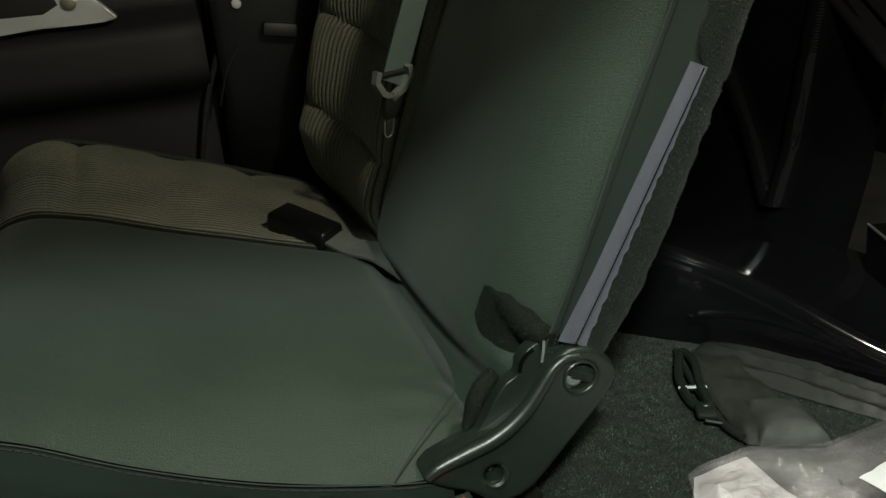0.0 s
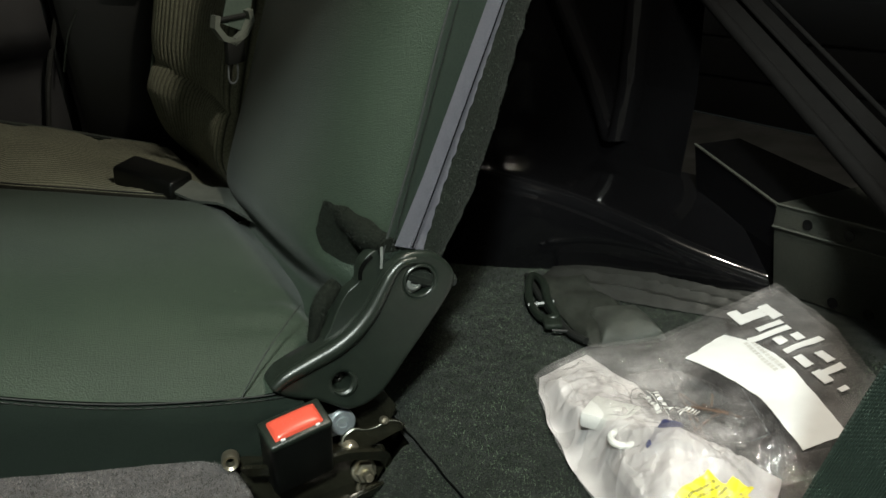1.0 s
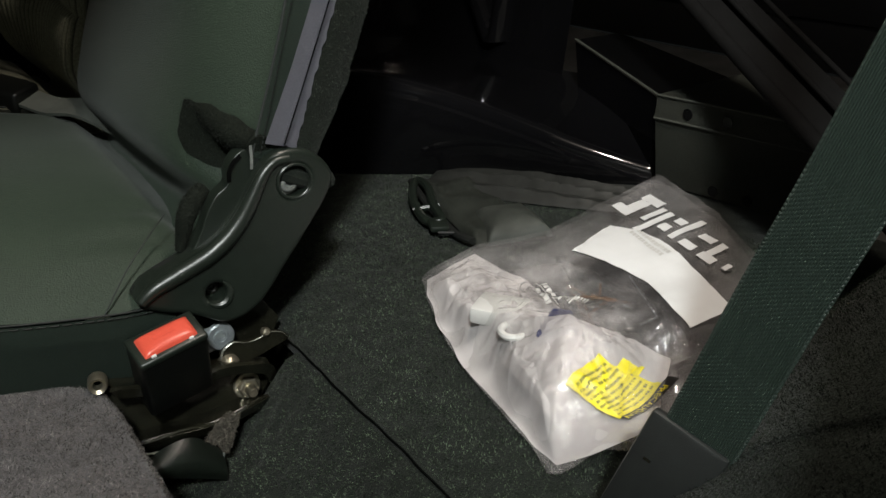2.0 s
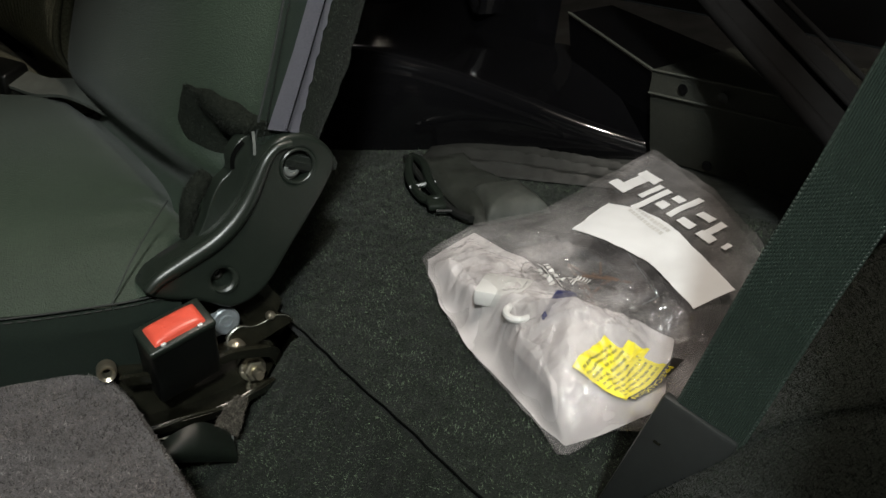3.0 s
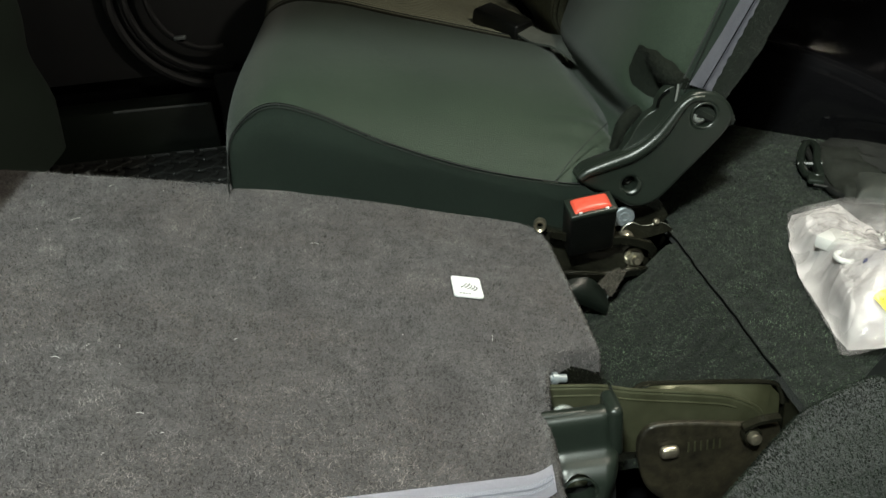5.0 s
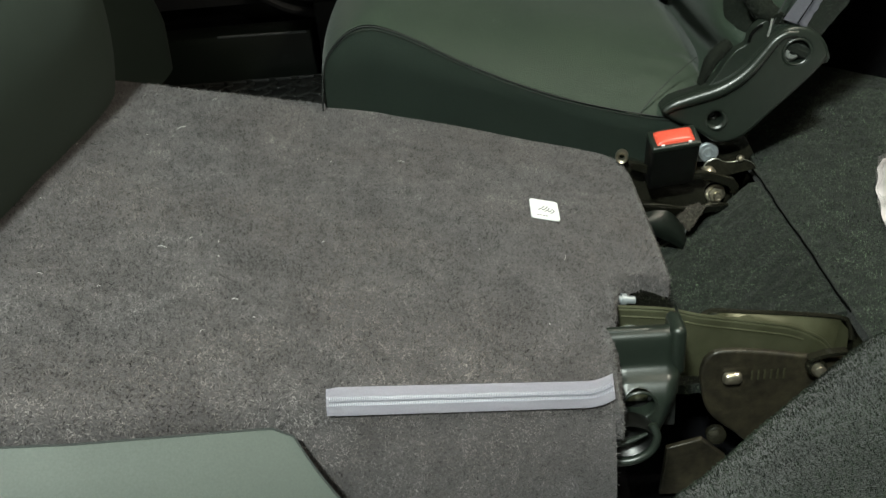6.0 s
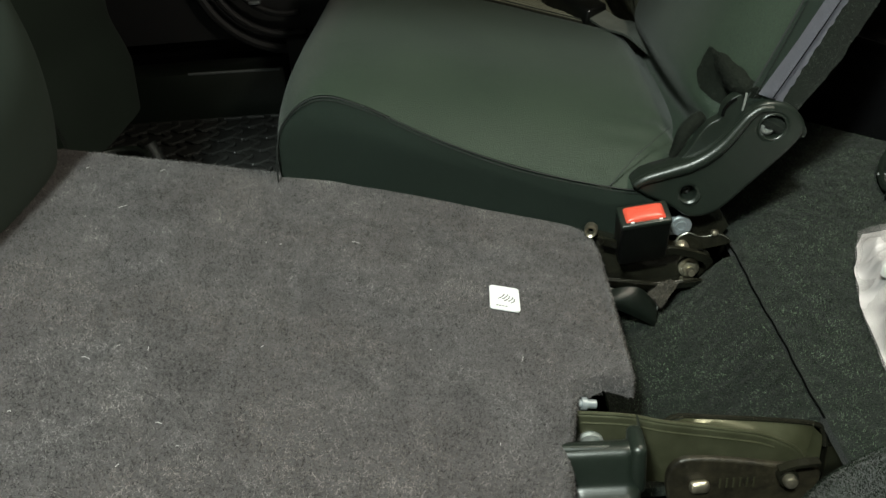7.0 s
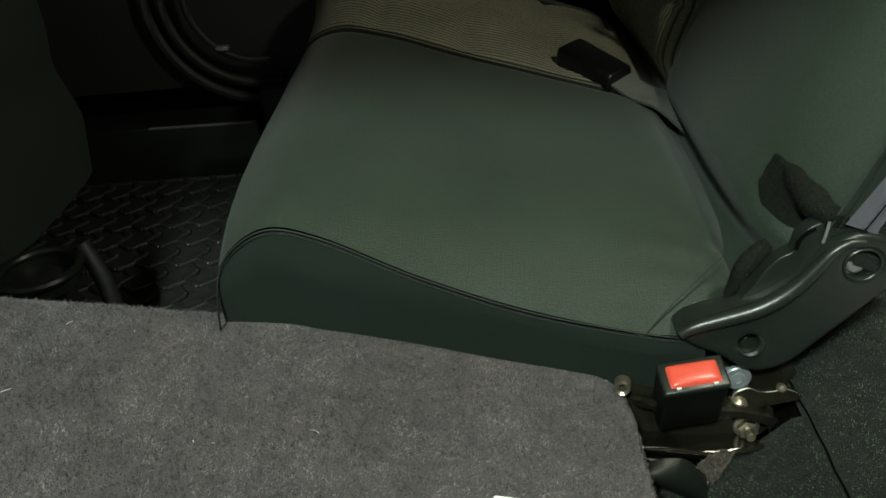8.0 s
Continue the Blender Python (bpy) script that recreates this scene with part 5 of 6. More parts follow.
# moulded cover: an upright upper face, a rounded ledge and a lower face with a round hole
lv = thing("lever_cover", "black plastic hinge cover with a round hole beside the folded seat", "hinge cover")
FACE = spline([(0.322, 0.043), (0.314, 0.049), (0.306, 0.050), (0.300, 0.046), (0.2975, 0.037), (0.2965, 0.027), (0.2945, 0.0185), (0.289, 0.0135), (0.2815, 0.0095), (0.2755, 0.0030), (0.272, -0.005), (0.2715, -0.015), (0.272, -0.035), (0.275, -0.055), (0.283, -0.068), (0.31, -0.074)], 96)
rows = []
for x in np.linspace(0.096, 0.168, 64):
    turn = max(0.0, (x - 0.150) / 0.018)
    bend = 0.03 * (1 - math.sqrt(max(0.0, 1 - turn * turn)))
    low = 0.013 * max(0.0, (0.116 - x) / 0.020) ** 2
    row = []
    for y, z in FACE:
        wide = lerp_keys([(-0.074, 0.137), (-0.049, 0.147), (-0.022, 0.157), (0.005, 0.164), (0.015, 0.168)], z)
        k = gauss(z, 0.004, 0.014)
        row.append((0.096 + (x - 0.096) * (wide - 0.096) / 0.072, y + bend, z - (low + 0.006 * turn**2) * k))
    rows.append(row)
bm = skin(rows)
HX, HZ, HR = 0.1235, -0.0075, 0.0148
gone = [f for f in bm.faces if ((c := f.calc_center_median()).x - HX) ** 2 + (c.z - HZ) ** 2 < (HR - 0.0004) ** 2 and c.y < 0.29]
bmesh.ops.delete(bm, geom=gone, context="FACES")
rim = [e for e in bm.edges if e.is_boundary and (e.verts[0].co.x - HX) ** 2 + (e.verts[0].co.z - HZ) ** 2 < 0.0005 and e.verts[0].co.y < 0.29]
for v in {v for e in rim for v in e.verts}:
    d = Vector((v.co.x - HX, v.co.z - HZ)).normalized() * HR
    v.co.x, v.co.z = HX + d.x, HZ + d.y
ext = bmesh.ops.extrude_edge_only(bm, edges=rim)
for v in [g for g in ext["geom"] if isinstance(g, bmesh.types.BMVert)]:
    v.co.y += 0.016
part("shell", bm, PLASTIC, lv)
part("hole_lip", tube([(HX + HR * math.cos(a), 0.2722, HZ + HR * math.sin(a)) for a in np.linspace(0, 2 * math.pi, 49)[:-1]], 0.0014, 6, closed=True), PLASTIC, lv)
part("inner_wall", boxed((0.100, 0.292, -0.05), (0.160, 0.296, 0.010), 0.001), PLASTIC_DULL, lv)
part("hole_pin", boxed((0.112, 0.286, -0.016), (0.134, 0.293, 0.004), 0.004), STEEL_OLIVE, lv)
part("wing", boxed((0.1545, 0.296, 0.002), (0.1685, 0.330, 0.0545), 0.0062, None, 4), PLASTIC, lv)
part("roll", tube([(0.098, 0.308, 0.0475), (0.128, 0.308, 0.0465), (0.152, 0.310, 0.044)], 0.0050, 12), PLASTIC, lv)
cup = []
for k in np.linspace(0, 1, 16):
    rx, rz = 0.031 - 0.006 * k * k, 0.022 - 0.005 * k * k
    cup.append([(0.106 + rx * math.cos(a), 0.271 - 0.032 * k, -0.034 + 0.016 * k + rz * math.sin(a)) for a in np.linspace(0, 2 * math.pi, 44, endpoint=False)])
for k in np.linspace(0.1, 0.9, 6):
    cup.append([(0.106 + 0.025 * (1 - k) * math.cos(a), 0.239 + 0.016 * math.sin(k * 1.5), -0.018 + 0.017 * (1 - k) * math.sin(a)) for a in np.linspace(0, 2 * math.pi, 44, endpoint=False)])
part("release_paddle", skin(cup, True, True), HOUSING, lv)
part("release_loop", tube(spline([(0.074, 0.236, -0.026), (0.084, 0.236, -0.034), (0.098, 0.236, -0.038), (0.113, 0.236, -0.037), (0.126, 0.237, -0.030), (0.133, 0.240, -0.018), (0.130, 0.246, -0.006)], 40), 0.0038, 12), PLASTIC, lv)
part("release_edge", tube(spline([(0.092, 0.236, -0.019), (0.106, 0.235, -0.015), (0.124, 0.236, -0.0075)], 14), 0.0020, 8, taper=lambda u: 0.3 + math.sin(math.pi * (0.15 + 0.75 * u))), PLASTIC, lv)
rd = thing("hinge_rod", "bare steel hinge rod in the notch of the folded seat", "rod")
part("rod", tube([(0.100, 0.385, 0.034), (0.138, 0.389, 0.026)], 0.0042, 12), GREYZINC, rd)
part("collar", tube([(0.124, 0.3875, 0.029), (0.129, 0.388, 0.028)], 0.0062, 14), GREYZINC, rd)

# ================================================================ near shoulder belt
sb = thing("shoulder_belt", "dark woven seat belt webbing running down to a plastic sleeve", "seat belt")
bpath = spline([(0.4354, 0.2934, 0.0710), (0.4424, 0.2864, 0.0930), (0.473, 0.2625, 0.1865), (0.505, 0.2345, 0.2875), (0.552, 0.1845, 0.4775), (0.60, 0.141, 0.718), (0.64, 0.11, 0.96)], 640)
BSIDE = (-0.28, 0.88, 0.38)
bm = bmesh.new()
half, thick, ribs = 0.0235, 0.0013, 34
rows = []
for i, p in enumerate(bpath):
    p = Vector(p)
    d = (Vector(bpath[min(i + 1, 639)]) - Vector(bpath[max(i - 1, 0)])).normalized()
    s = Vector(BSIDE)
    s = (s - d * s.dot(d)).normalized()
    nrm = d.cross(s)
    ring = []
    for way in (1, -1):
        for k in range(ribs * 2 + 1)[::way]:
            w = -half + 2 * half * k / (ribs * 2)
            woven = 0.0010 if k % 2 and (i + k // 2) % 3 < 2 else 0.0
            ring.append(p + s * w + nrm * way * (thick + woven - 0.0004 * (abs(w) > half * 0.95)))
    rows.append(ring)
skin(rows, True, True, bm)
part("webbing", bm, WEBBING, sb)
a, b2 = Vector((0.4404, 0.2924, 0.0955)), Vector((0.409, 0.324, -0.0045))
dd = (b2 - a).normalized()
ss = Vector(BSIDE)
ss = (ss - dd * ss.dot(dd)).normalized()
nn = dd.cross(ss)
sm = Matrix((ss, nn, dd)).transposed().to_4x4()
sm.translation = a
bm = bmesh.new()
block(bm, (-0.028, -0.0045, 0.001), (0.025, 0.0045, 0.115), 0.003, sm)
part("sleeve", bm, PLASTIC_DULL, sb, "dull black plastic belt sleeve")
part("sleeve_slot", boxed((0.010, -0.0050, 0.033), (0.015, 0.0050, 0.035), 0, sm), STEEL_BLACK, sb)
part("anchor", boxed((-0.02, -0.003, 0.11), (0.02, 0.003, 0.15), 0.003, sm), STEEL_BLACK, sb)

# ================================================================ clear bag with parts inside
OUT = [(0.497, 0.699, 0.014), (0.482, 0.664, 0.012), (0.468, 0.628, 0.010), (0.452, 0.580, 0.008), (0.440, 0.535, 0.008), (0.431, 0.480, 0.007), (0.424, 0.442, 0.008), (0.410, 0.391, 0.010), (0.421, 0.384, 0.016), (0.447, 0.380, 0.026),
       (0.462, 0.344, 0.042), (0.515, 0.345, 0.052), (0.575, 0.365, 0.058), (0.690, 0.425, 0.056), (0.768, 0.546, 0.048), (0.832, 0.688, 0.030), (0.735, 0.676, 0.030), (0.640, 0.668, 0.028), (0.572, 0.700, 0.026), (0.530, 0.702, 0.020)]


def printed(x, y):
    """1 on the flat printed half of the bag, 0 on the crumpled half."""
    return 1 / (1 + math.exp(-(x - 0.585 + 0.25 * (0.55 - y)) / 0.012))


def ridged(x, y, f, seed):
    """Sharp crests between shallow hollows, as stiff film folds."""
    wx, wy = x + 0.012 * noise.noise((x * 20, y * 20, seed + 5)), y + 0.012 * noise.noise((x * 20, y * 20, seed + 9))
    return (1 - min(1.0, 2.1 * abs(noise.noise((wx * f, wy * f, seed))))) ** 1.6


def facets(x, y, f, seed):
    """Flat crumpled cells that meet in straight sharp creases."""
    d, p = noise.voronoi((x * f, y * f * 0.8, seed))
    q = p[0]
    tilt = noise.noise((q.x * 3.1, q.y * 3.1, seed)) * (x * f - q.x) + noise.noise((q.y * 2.7, q.x * 2.9, seed + 4)) * (y * f * 0.8 - q.y)
    return 0.55 * (d[1] - d[0]) + 0.9 * tilt


def bag_z(x, y):
    """Top of the bag over the plan."""
    base = 0.030 + 0.15 * (0.705 - y)
    lump = 0.014 * gauss(x, 0.50, 0.05) * gauss(y, 0.56, 0.09) + 0.016 * gauss(x, 0.47, 0.05) * gauss(y, 0.44, 0.05) - 0.014 * gauss(x, 0.575, 0.04) * gauss(y, 0.52, 0.06)
    lump -= 0.026 * gauss(x, 0.470, 0.055) * gauss(y, 0.380, 0.05)
    # one long fold of film from the clip to the sticker
    t = min(1.0, max(0.0, ((x - 0.479) * 0.035 - (y - 0.533) * 0.170) / 0.0301))
    lump += 0.011 * gauss(math.hypot(x - 0.479 - 0.035 * t, y - 0.533 + 0.170 * t), 0, 0.012)
    lump -= (1 - printed(x, y)) * (0.010 + 0.030 * (0.705 - y))
    lump -= 0.014 * gauss(x, 0.425, 0.040)
    calm = 1 - 0.70 * gauss(x, 0.470, 0.045) * gauss(y, 0.385, 0.035)
    k = printed(x, y)
    folds = 0.0075 * ridged(x, y * 0.8, 11, 0.4) + 0.0120 * facets(x, y, 17, 2.2) + 0.0060 * facets(x + 0.3 * y, y, 40, 4.7) + 0.0030 * ridged(x, y, 52, 4.7) + 0.0012 * ridged(x, y, 120, 7.3)
    return base + lump + 0.002 - 0.006 * k + (folds - 0.006) * calm * (1 - 0.80 * k)


def bag_sheet(loop, height, rings=70, around=240, soft=0.045, seed=0.0):
    # straight cut edges between sharp corners, slightly wavy
    keys = np.array(list(loop) + [loop[0]], float)
    run = np.r_[0, np.cumsum(np.linalg.norm(np.diff(keys[:, :2], axis=0), axis=1))]
    ring = np.stack([np.interp(np.linspace(0, run[-1], around, endpoint=False), run, keys[:, i]) for i in range(3)], 1)
    c = ring.mean(0)
    rows = []
    for k in range(rings + 1):
        r = max(1 - k / rings, 0.004)
        row = []
        for p in ring:
            q = c + (p - c) * r
            w = min(1.0, math.hypot(q[0] - p[0], q[1] - p[1]) / soft)
            w = w * w * (3 - 2 * w)
            z = p[2] * (1 - w) + height(q[0], q[1]) * w
            row.append((q[0] + 0.003 * noise.noise((q[0] * 30, q[1] * 30, seed)), q[1] + 0.003 * noise.noise((q[0] * 30, q[1] * 30, seed + 9)), z))
        rows.append(row)
    return skin(rows, True)


STICKER = ((0.4535, 0.4236), (0.490, 0.425), (0.5035, 0.3745), (0.470, 0.383))
bag = thing("zip_storage_bag", "crumpled clear zip bag with white label, holding small plastic parts", "plastic bag")
part("upper_film", bag_sheet(OUT, bag_z, 120, 380, soft=0.040), FILM, bag, "clear glossy polythene film")
part("lower_film", bag_sheet([(x, y, z * 0.8) for x, y, z in OUT], lambda x, y: 0.006 + 0.003 * noise.noise((x * 12, y * 12, 5)) + max(0, 0.09 * (0.5 - y)), 24, 110, seed=4.0), FILM, bag)
# loose film layers crumpled inside the bag, and soft white packing
def crumple(x, y, seed):
    return 0.0035 * abs(noise.noise((x * 26, y * 22, seed))) + 0.0020 * abs(noise.noise((x * 60 + y * 30, y * 54, seed + 3)))


INNER = [(0.500, 0.693, 0.013), (0.484, 0.670, 0.011), (0.467, 0.626, 0.009), (0.443, 0.545, 0.008), (0.431, 0.470, 0.007), (0.423, 0.425, 0.008), (0.418, 0.398, 0.010), (0.440, 0.378, 0.022), (0.475, 0.355, 0.04), (0.542, 0.40, 0.045), (0.528, 0.455, 0.05),
         (0.532, 0.50, 0.04), (0.540, 0.545, 0.038), (0.552, 0.60, 0.032), (0.560, 0.690, 0.022)]
part("inner_bag", bag_sheet(INNER, lambda x, y: bag_z(x, y) - 0.005 - crumple(x, y, 8.0), 90, 300, soft=0.040, seed=2.0), FILM_MILKY, bag, "milky inner bag of loose parts")
SECOND = [(0.530, 0.660, 0.016), (0.497, 0.62, 0.014), (0.478, 0.56, 0.014), (0.462, 0.50, 0.014), (0.452, 0.44, 0.014), (0.470, 0.40, 0.03), (0.51, 0.39, 0.03), (0.53, 0.44, 0.03), (0.53, 0.52, 0.03), (0.545, 0.60, 0.025)]
part("inner_bag", bag_sheet(SECOND, lambda x, y: bag_z(x, y) - 0.011 - crumple(x, y, 2.0), 60, 200, soft=0.050, seed=6.0), FILM_MILKY, bag, "milky inner bag of loose parts")


MIDDLE = [(0.560, 0.640, 0.020), (0.535, 0.590, 0.026), (0.522, 0.530, 0.030), (0.520, 0.470, 0.032), (0.528, 0.410, 0.034), (0.565, 0.395, 0.040), (0.590, 0.440, 0.040), (0.612, 0.500, 0.036), (0.616, 0.560, 0.030), (0.605, 0.610, 0.026)]
part("loose_film", bag_sheet(MIDDLE, lambda x, y: bag_z(x, y) - 0.007 + 0.010 * facets(x, y, 44, 9.0) + 0.006 * facets(x, y, 90, 3.0), 60, 220, soft=0.02, seed=3.0), FILM_CRISP, bag, "crisp crumpled clear film")


def on_bag(strip_a, strip_b, lift, n=24, m=10):
    """A sheet lying just above the film between two edges of the plan."""
    a, b = spline(strip_a, n), spline(strip_b, n)
    rows = []
    for p, q in zip(a, b):
        row = []
        for k in np.linspace(0, 1, m):
            x, y = p + (q - p) * k
            row.append((x, y, bag_z(x, y) + lift))
        rows.append(row)
    return skin(rows)


part("write_on_panel", on_bag([(0.612, 0.594), (0.613, 0.546), (0.604, 0.488), (0.578, 0.440), (0.556, 0.395)], [(0.676, 0.607), (0.678, 0.560), (0.664, 0.515), (0.632, 0.452), (0.592, 0.384)], 0.002, 30, 14),
     WHITE, bag, "white write-on panel printed on the bag")


def mark(u0, u1, v0, v1, skew=0.0, bm=None):
    """A printed bar in the bag's own frame: u along the lettering, v across it."""
    bm = bm or bmesh.new()
    o, ux, vx = Vector((0.722, 0.648)), Vector((-0.086, -0.207)).normalized(), Vector((0.92, -0.32)).normalized()
    rows = []
    for u in np.linspace(u0, u1, 5):
        row = []
        for v in np.linspace(v0, v1, 5):
            q = o + ux * (u + skew * (v - v0)) + vx * v
            row.append((q.x, q.y, bag_z(q.x, q.y) + 0.0025))
        rows.append(row)
    return skin(rows, bm=bm)


# white lettering as plain slanted shapes, then two short lines
bm = bmesh.new()
for u, w, v0, v1 in ((0.000, 0.036, 0.032, 0.044), (0.010, 0.020, 0.012, 0.032), (0.000, 0.034, 0.000, 0.012), (0.048, 0.010, 0.008, 0.036), (0.068, 0.010, -0.010, 0.036), (0.078, 0.015, 0.010, 0.020), (0.078, 0.015, 0.027, 0.036),
                     (0.102, 0.010, 0.008, 0.048), (0.121, 0.022, 0.008, 0.017), (0.121, 0.022, 0.027, 0.036), (0.152, 0.022, 0.008, 0.017), (0.152, 0.010, 0.017, 0.036), (0.184, 0.007, 0.012, 0.020)):
    mark(u * 1.2 - 0.004, (u + w) * 1.2 - 0.004, v0 * 1.1 - 0.002, v1 * 1.1 - 0.002, -0.30, bm)
part("lettering", bm, WHITE, bag, "white printed shapes")
bm = bmesh.new()
for j in range(2):
    for i in range(11):
        mark(0.088 + 0.0068 * i, 0.0932 + 0.0068 * i, -0.0125 - 0.0075 * j, -0.0080 - 0.0075 * j, -0.3, bm)
tagged(part("small_print", bm, CREAM, bag), kind="stuff")
# smaller white print on the middle of the film, a ruled line beside it
bm = bmesh.new()
for j, (n, u0) in enumerate(((9, 0.140), (7, 0.155))):
    for i in range(n):
        mark(u0 + 0.0066 * i, u0 + 0.0050 + 0.0066 * i, -0.132 - 0.011 * j, -0.127 - 0.011 * j, -0.3, bm)
mark(0.136, 0.205, -0.1348, -0.1338, 0.0, bm)
for i in range(5):
    mark(0.190 + 0.004 * i, 0.192 + 0.004 * i, -0.126, -0.108 + 0.002 * i, -0.8, bm)
tagged(part("film_print", bm, CREAM, bag), kind="stuff")

# folded warning sticker under the film: a yellow sheet, its turned-up end and a black band along the far side
SA, SB, SC, SD = (Vector(p) for p in STICKER)


def on_sticker(u, v, lift=-0.0012):
    """u along the text from D to C, v from the band's side over to A and B."""
    q = (SD + (SC - SD) * u) * (1 - v) + (SA + (SB - SA) * u) * v
    return Vector((q.x, q.y, bag_z(q.x, q.y) + lift))


part("warning_sticker", skin([[on_sticker(u, v) for v in np.linspace(0, 1, 18)] for u in np.linspace(0, 1, 24)]), YELLOW, bag, "yellow warning sticker")
part("sticker_end", skin([[on_sticker(u, v, -0.0006) for v in np.linspace(0.36, 0.70, 8)] for u in np.linspace(0.97, 1.16, 8)]), YELLOW, bag)
rng = random.Random(9)
bm = bmesh.new()
for i in range(9):
    v = 0.10 + 0.095 * i
    u = 0.05 + rng.uniform(0, 0.08)
    while u < 0.93:
        w = rng.uniform(0.018, 0.034)
        skin([[on_sticker(a, b, -0.0008) for b in (v - 0.020, v + 0.020)] for a in (u, u + w)], bm=bm)
        u += w + rng.choice((0.010, 0.010, 0.010, 0.035))
tagged(part("fine_print", bm, INK_GREY, bag), kind="stuff")
part("black_band", skin([[on_sticker(u, v, -0.0010) for v in (-0.17, -0.10, -0.03, 0.0)] for u in np.linspace(0, 1.15, 24)]), INK, bag)
txt = bpy.data.curves.new("word", "FONT")
txt.body, txt.size, txt.align_x, txt.align_y, txt.extrude = "PRECAUCION", 1.0, "CENTER", "CENTER", 0.0
tob = new("word", txt)
bpy.context.view_layer.update()
me = bpy.data.meshes.new_from_object(tob)
bpy.data.objects.remove(tob)
bm = bmesh.new()
bm.from_mesh(me)
bpy.data.meshes.remove(me)
wide = max(v.co.x for v in bm.verts)
for v in bm.verts:
    v.co = on_sticker(0.50 - 0.46 * v.co.x / wide, -0.085 - 0.125 * v.co.y, -0.0004)
part("printed_word", bm, YELLOW, bag)

# parts inside
pc = thing("white_plastic_clip", "small white plastic clip with a ring inside the bag", "plastic part")
part("body", boxed((-0.020, -0.024, -0.008), (0.020, 0.024, 0.008), 0.004, pose(0.492, 0.553, bag_z(0.492, 0.553) - 0.010, 4, 6, 35)), CREAM, pc)
part("ring", tube([(0.476 + 0.012 * math.cos(a), 0.512 + 0.012 * math.sin(a), bag_z(0.476, 0.512) - 0.0085) for a in np.linspace(0, 2 * math.pi, 25)[:-1]], 0.0032, 8, closed=True), CREAM, pc)
bp = thing("blue_plastic_piece", "small dark blue plastic piece inside the bag", "plastic part")
part("piece", boxed((-0.022, -0.010, -0.006), (0.022, 0.010, 0.006), 0.004, pose(0.497, 0.485, bag_z(0.497, 0.485) - 0.013, 0, 0, 30)), BLUE, bp)
BROWN = material("dry_brown", (0.12, 0.06, 0.03), 0.7, vary=0.3, scale=80)
wr = thing("wire_scraps", "thin bent wire and brown scraps inside the bag", "wire")
rng = random.Random(11)
for i in range(7):
    cx, cy = rng.uniform(0.555, 0.605), rng.uniform(0.49, 0.60)
    pts = [(cx + rng.uniform(-0.035, 0.035), cy + rng.uniform(-0.035, 0.035), bag_z(cx, cy) - 0.012 + rng.uniform(-0.004, 0.004)) for _ in range(4)]
    part("scrap", tube(spline(pts, 16), 0.0008 + 0.0006 * (i % 3 == 0), 5), (BROWN, GREYZINC, PLASTIC_DULL)[i % 3], wr)

# ================================================================ grey pouch with strap buckle, folded cloth along the sill
pchz = thing("nylon_pouch", "folded grey nylon pouch lying on the cargo carpet", "pouch")


def pouch_rows(a, b, c, d, h, seed, n=40, m=30):
    """A soft flat pad over four plan corners."""
    a, b, c, d = (Vector(p) for p in (a, b, c, d))
    rows = []
    for u in np.linspace(0, 1, n):
        row = []
        for v in np.linspace(0, 1, m):
            q = (a * (1 - u) + b * u) * (1 - v) + (d * (1 - u) + c * u) * v
            e = min(u, 1 - u, v, 1 - v)
            z = h * (1 - math.exp(-e / 0.08)) + 0.007 * noise.noise((q.x * 22, q.y * 22, seed)) * min(1, e / 0.1) + 0.004
            row.append((q.x, q.y, max(0.002, z)))
        rows.append(row)
    return rows


def pad(*a, **k):
    bm = skin(pouch_rows(*a, **k))
    bmesh.ops.solidify(bm, geom=bm.faces[:], thickness=0.004)
    return bm


part("body", pad((0.640, 0.945), (0.590, 0.730), (0.662, 0.690), (0.700, 0.900), 0.012, 1.0), POUCH_DARK, pchz)
part("flap", pad((0.632, 0.795), (0.600, 0.722), (0.670, 0.690), (0.690, 0.770), 0.020, 3.0, n=40, m=34), POUCH, pchz, "lighter grey flap of the pouch")
part("zip_edge", tube(spline([(0.636, 0.940, 0.010), (0.606, 0.85, 0.012), (0.588, 0.770, 0.010), (0.590, 0.735, 0.010)], 30), 0.0045, 8), BLACKCLOTH, pchz)
bc = thing("strap_buckle", "black strap buckle lying on the carpet beside the pouch", "buckle")
part("loop", tube(spline([(0.640, 0.930, 0.012), (0.615, 0.900, 0.018), (0.592, 0.860, 0.014), (0.580, 0.815, 0.012), (0.592, 0.800, 0.014), (0.606, 0.84, 0.018), (0.628, 0.885, 0.020)], 40, True), 0.0055, 8, closed=True), PLASTIC, bc)
part("bar", tube([(0.583, 0.85, 0.014), (0.612, 0.835, 0.016)], 0.004, 8), PLASTIC, bc)
part("clip", boxed((-0.015, -0.011, -0.004), (0.015, 0.011, 0.004), 0.003, pose(0.583, 0.795, 0.013, 5, 0, 65)), PLASTIC, bc)
part("prong", tube([(0.572, 0.778, 0.012), (0.585, 0.765, 0.012)], 0.002, 6), PLASTIC_DULL, bc)
fc = thing("folded_black_cloth", "folded black cloth cover lying along the rear sill", "cloth")
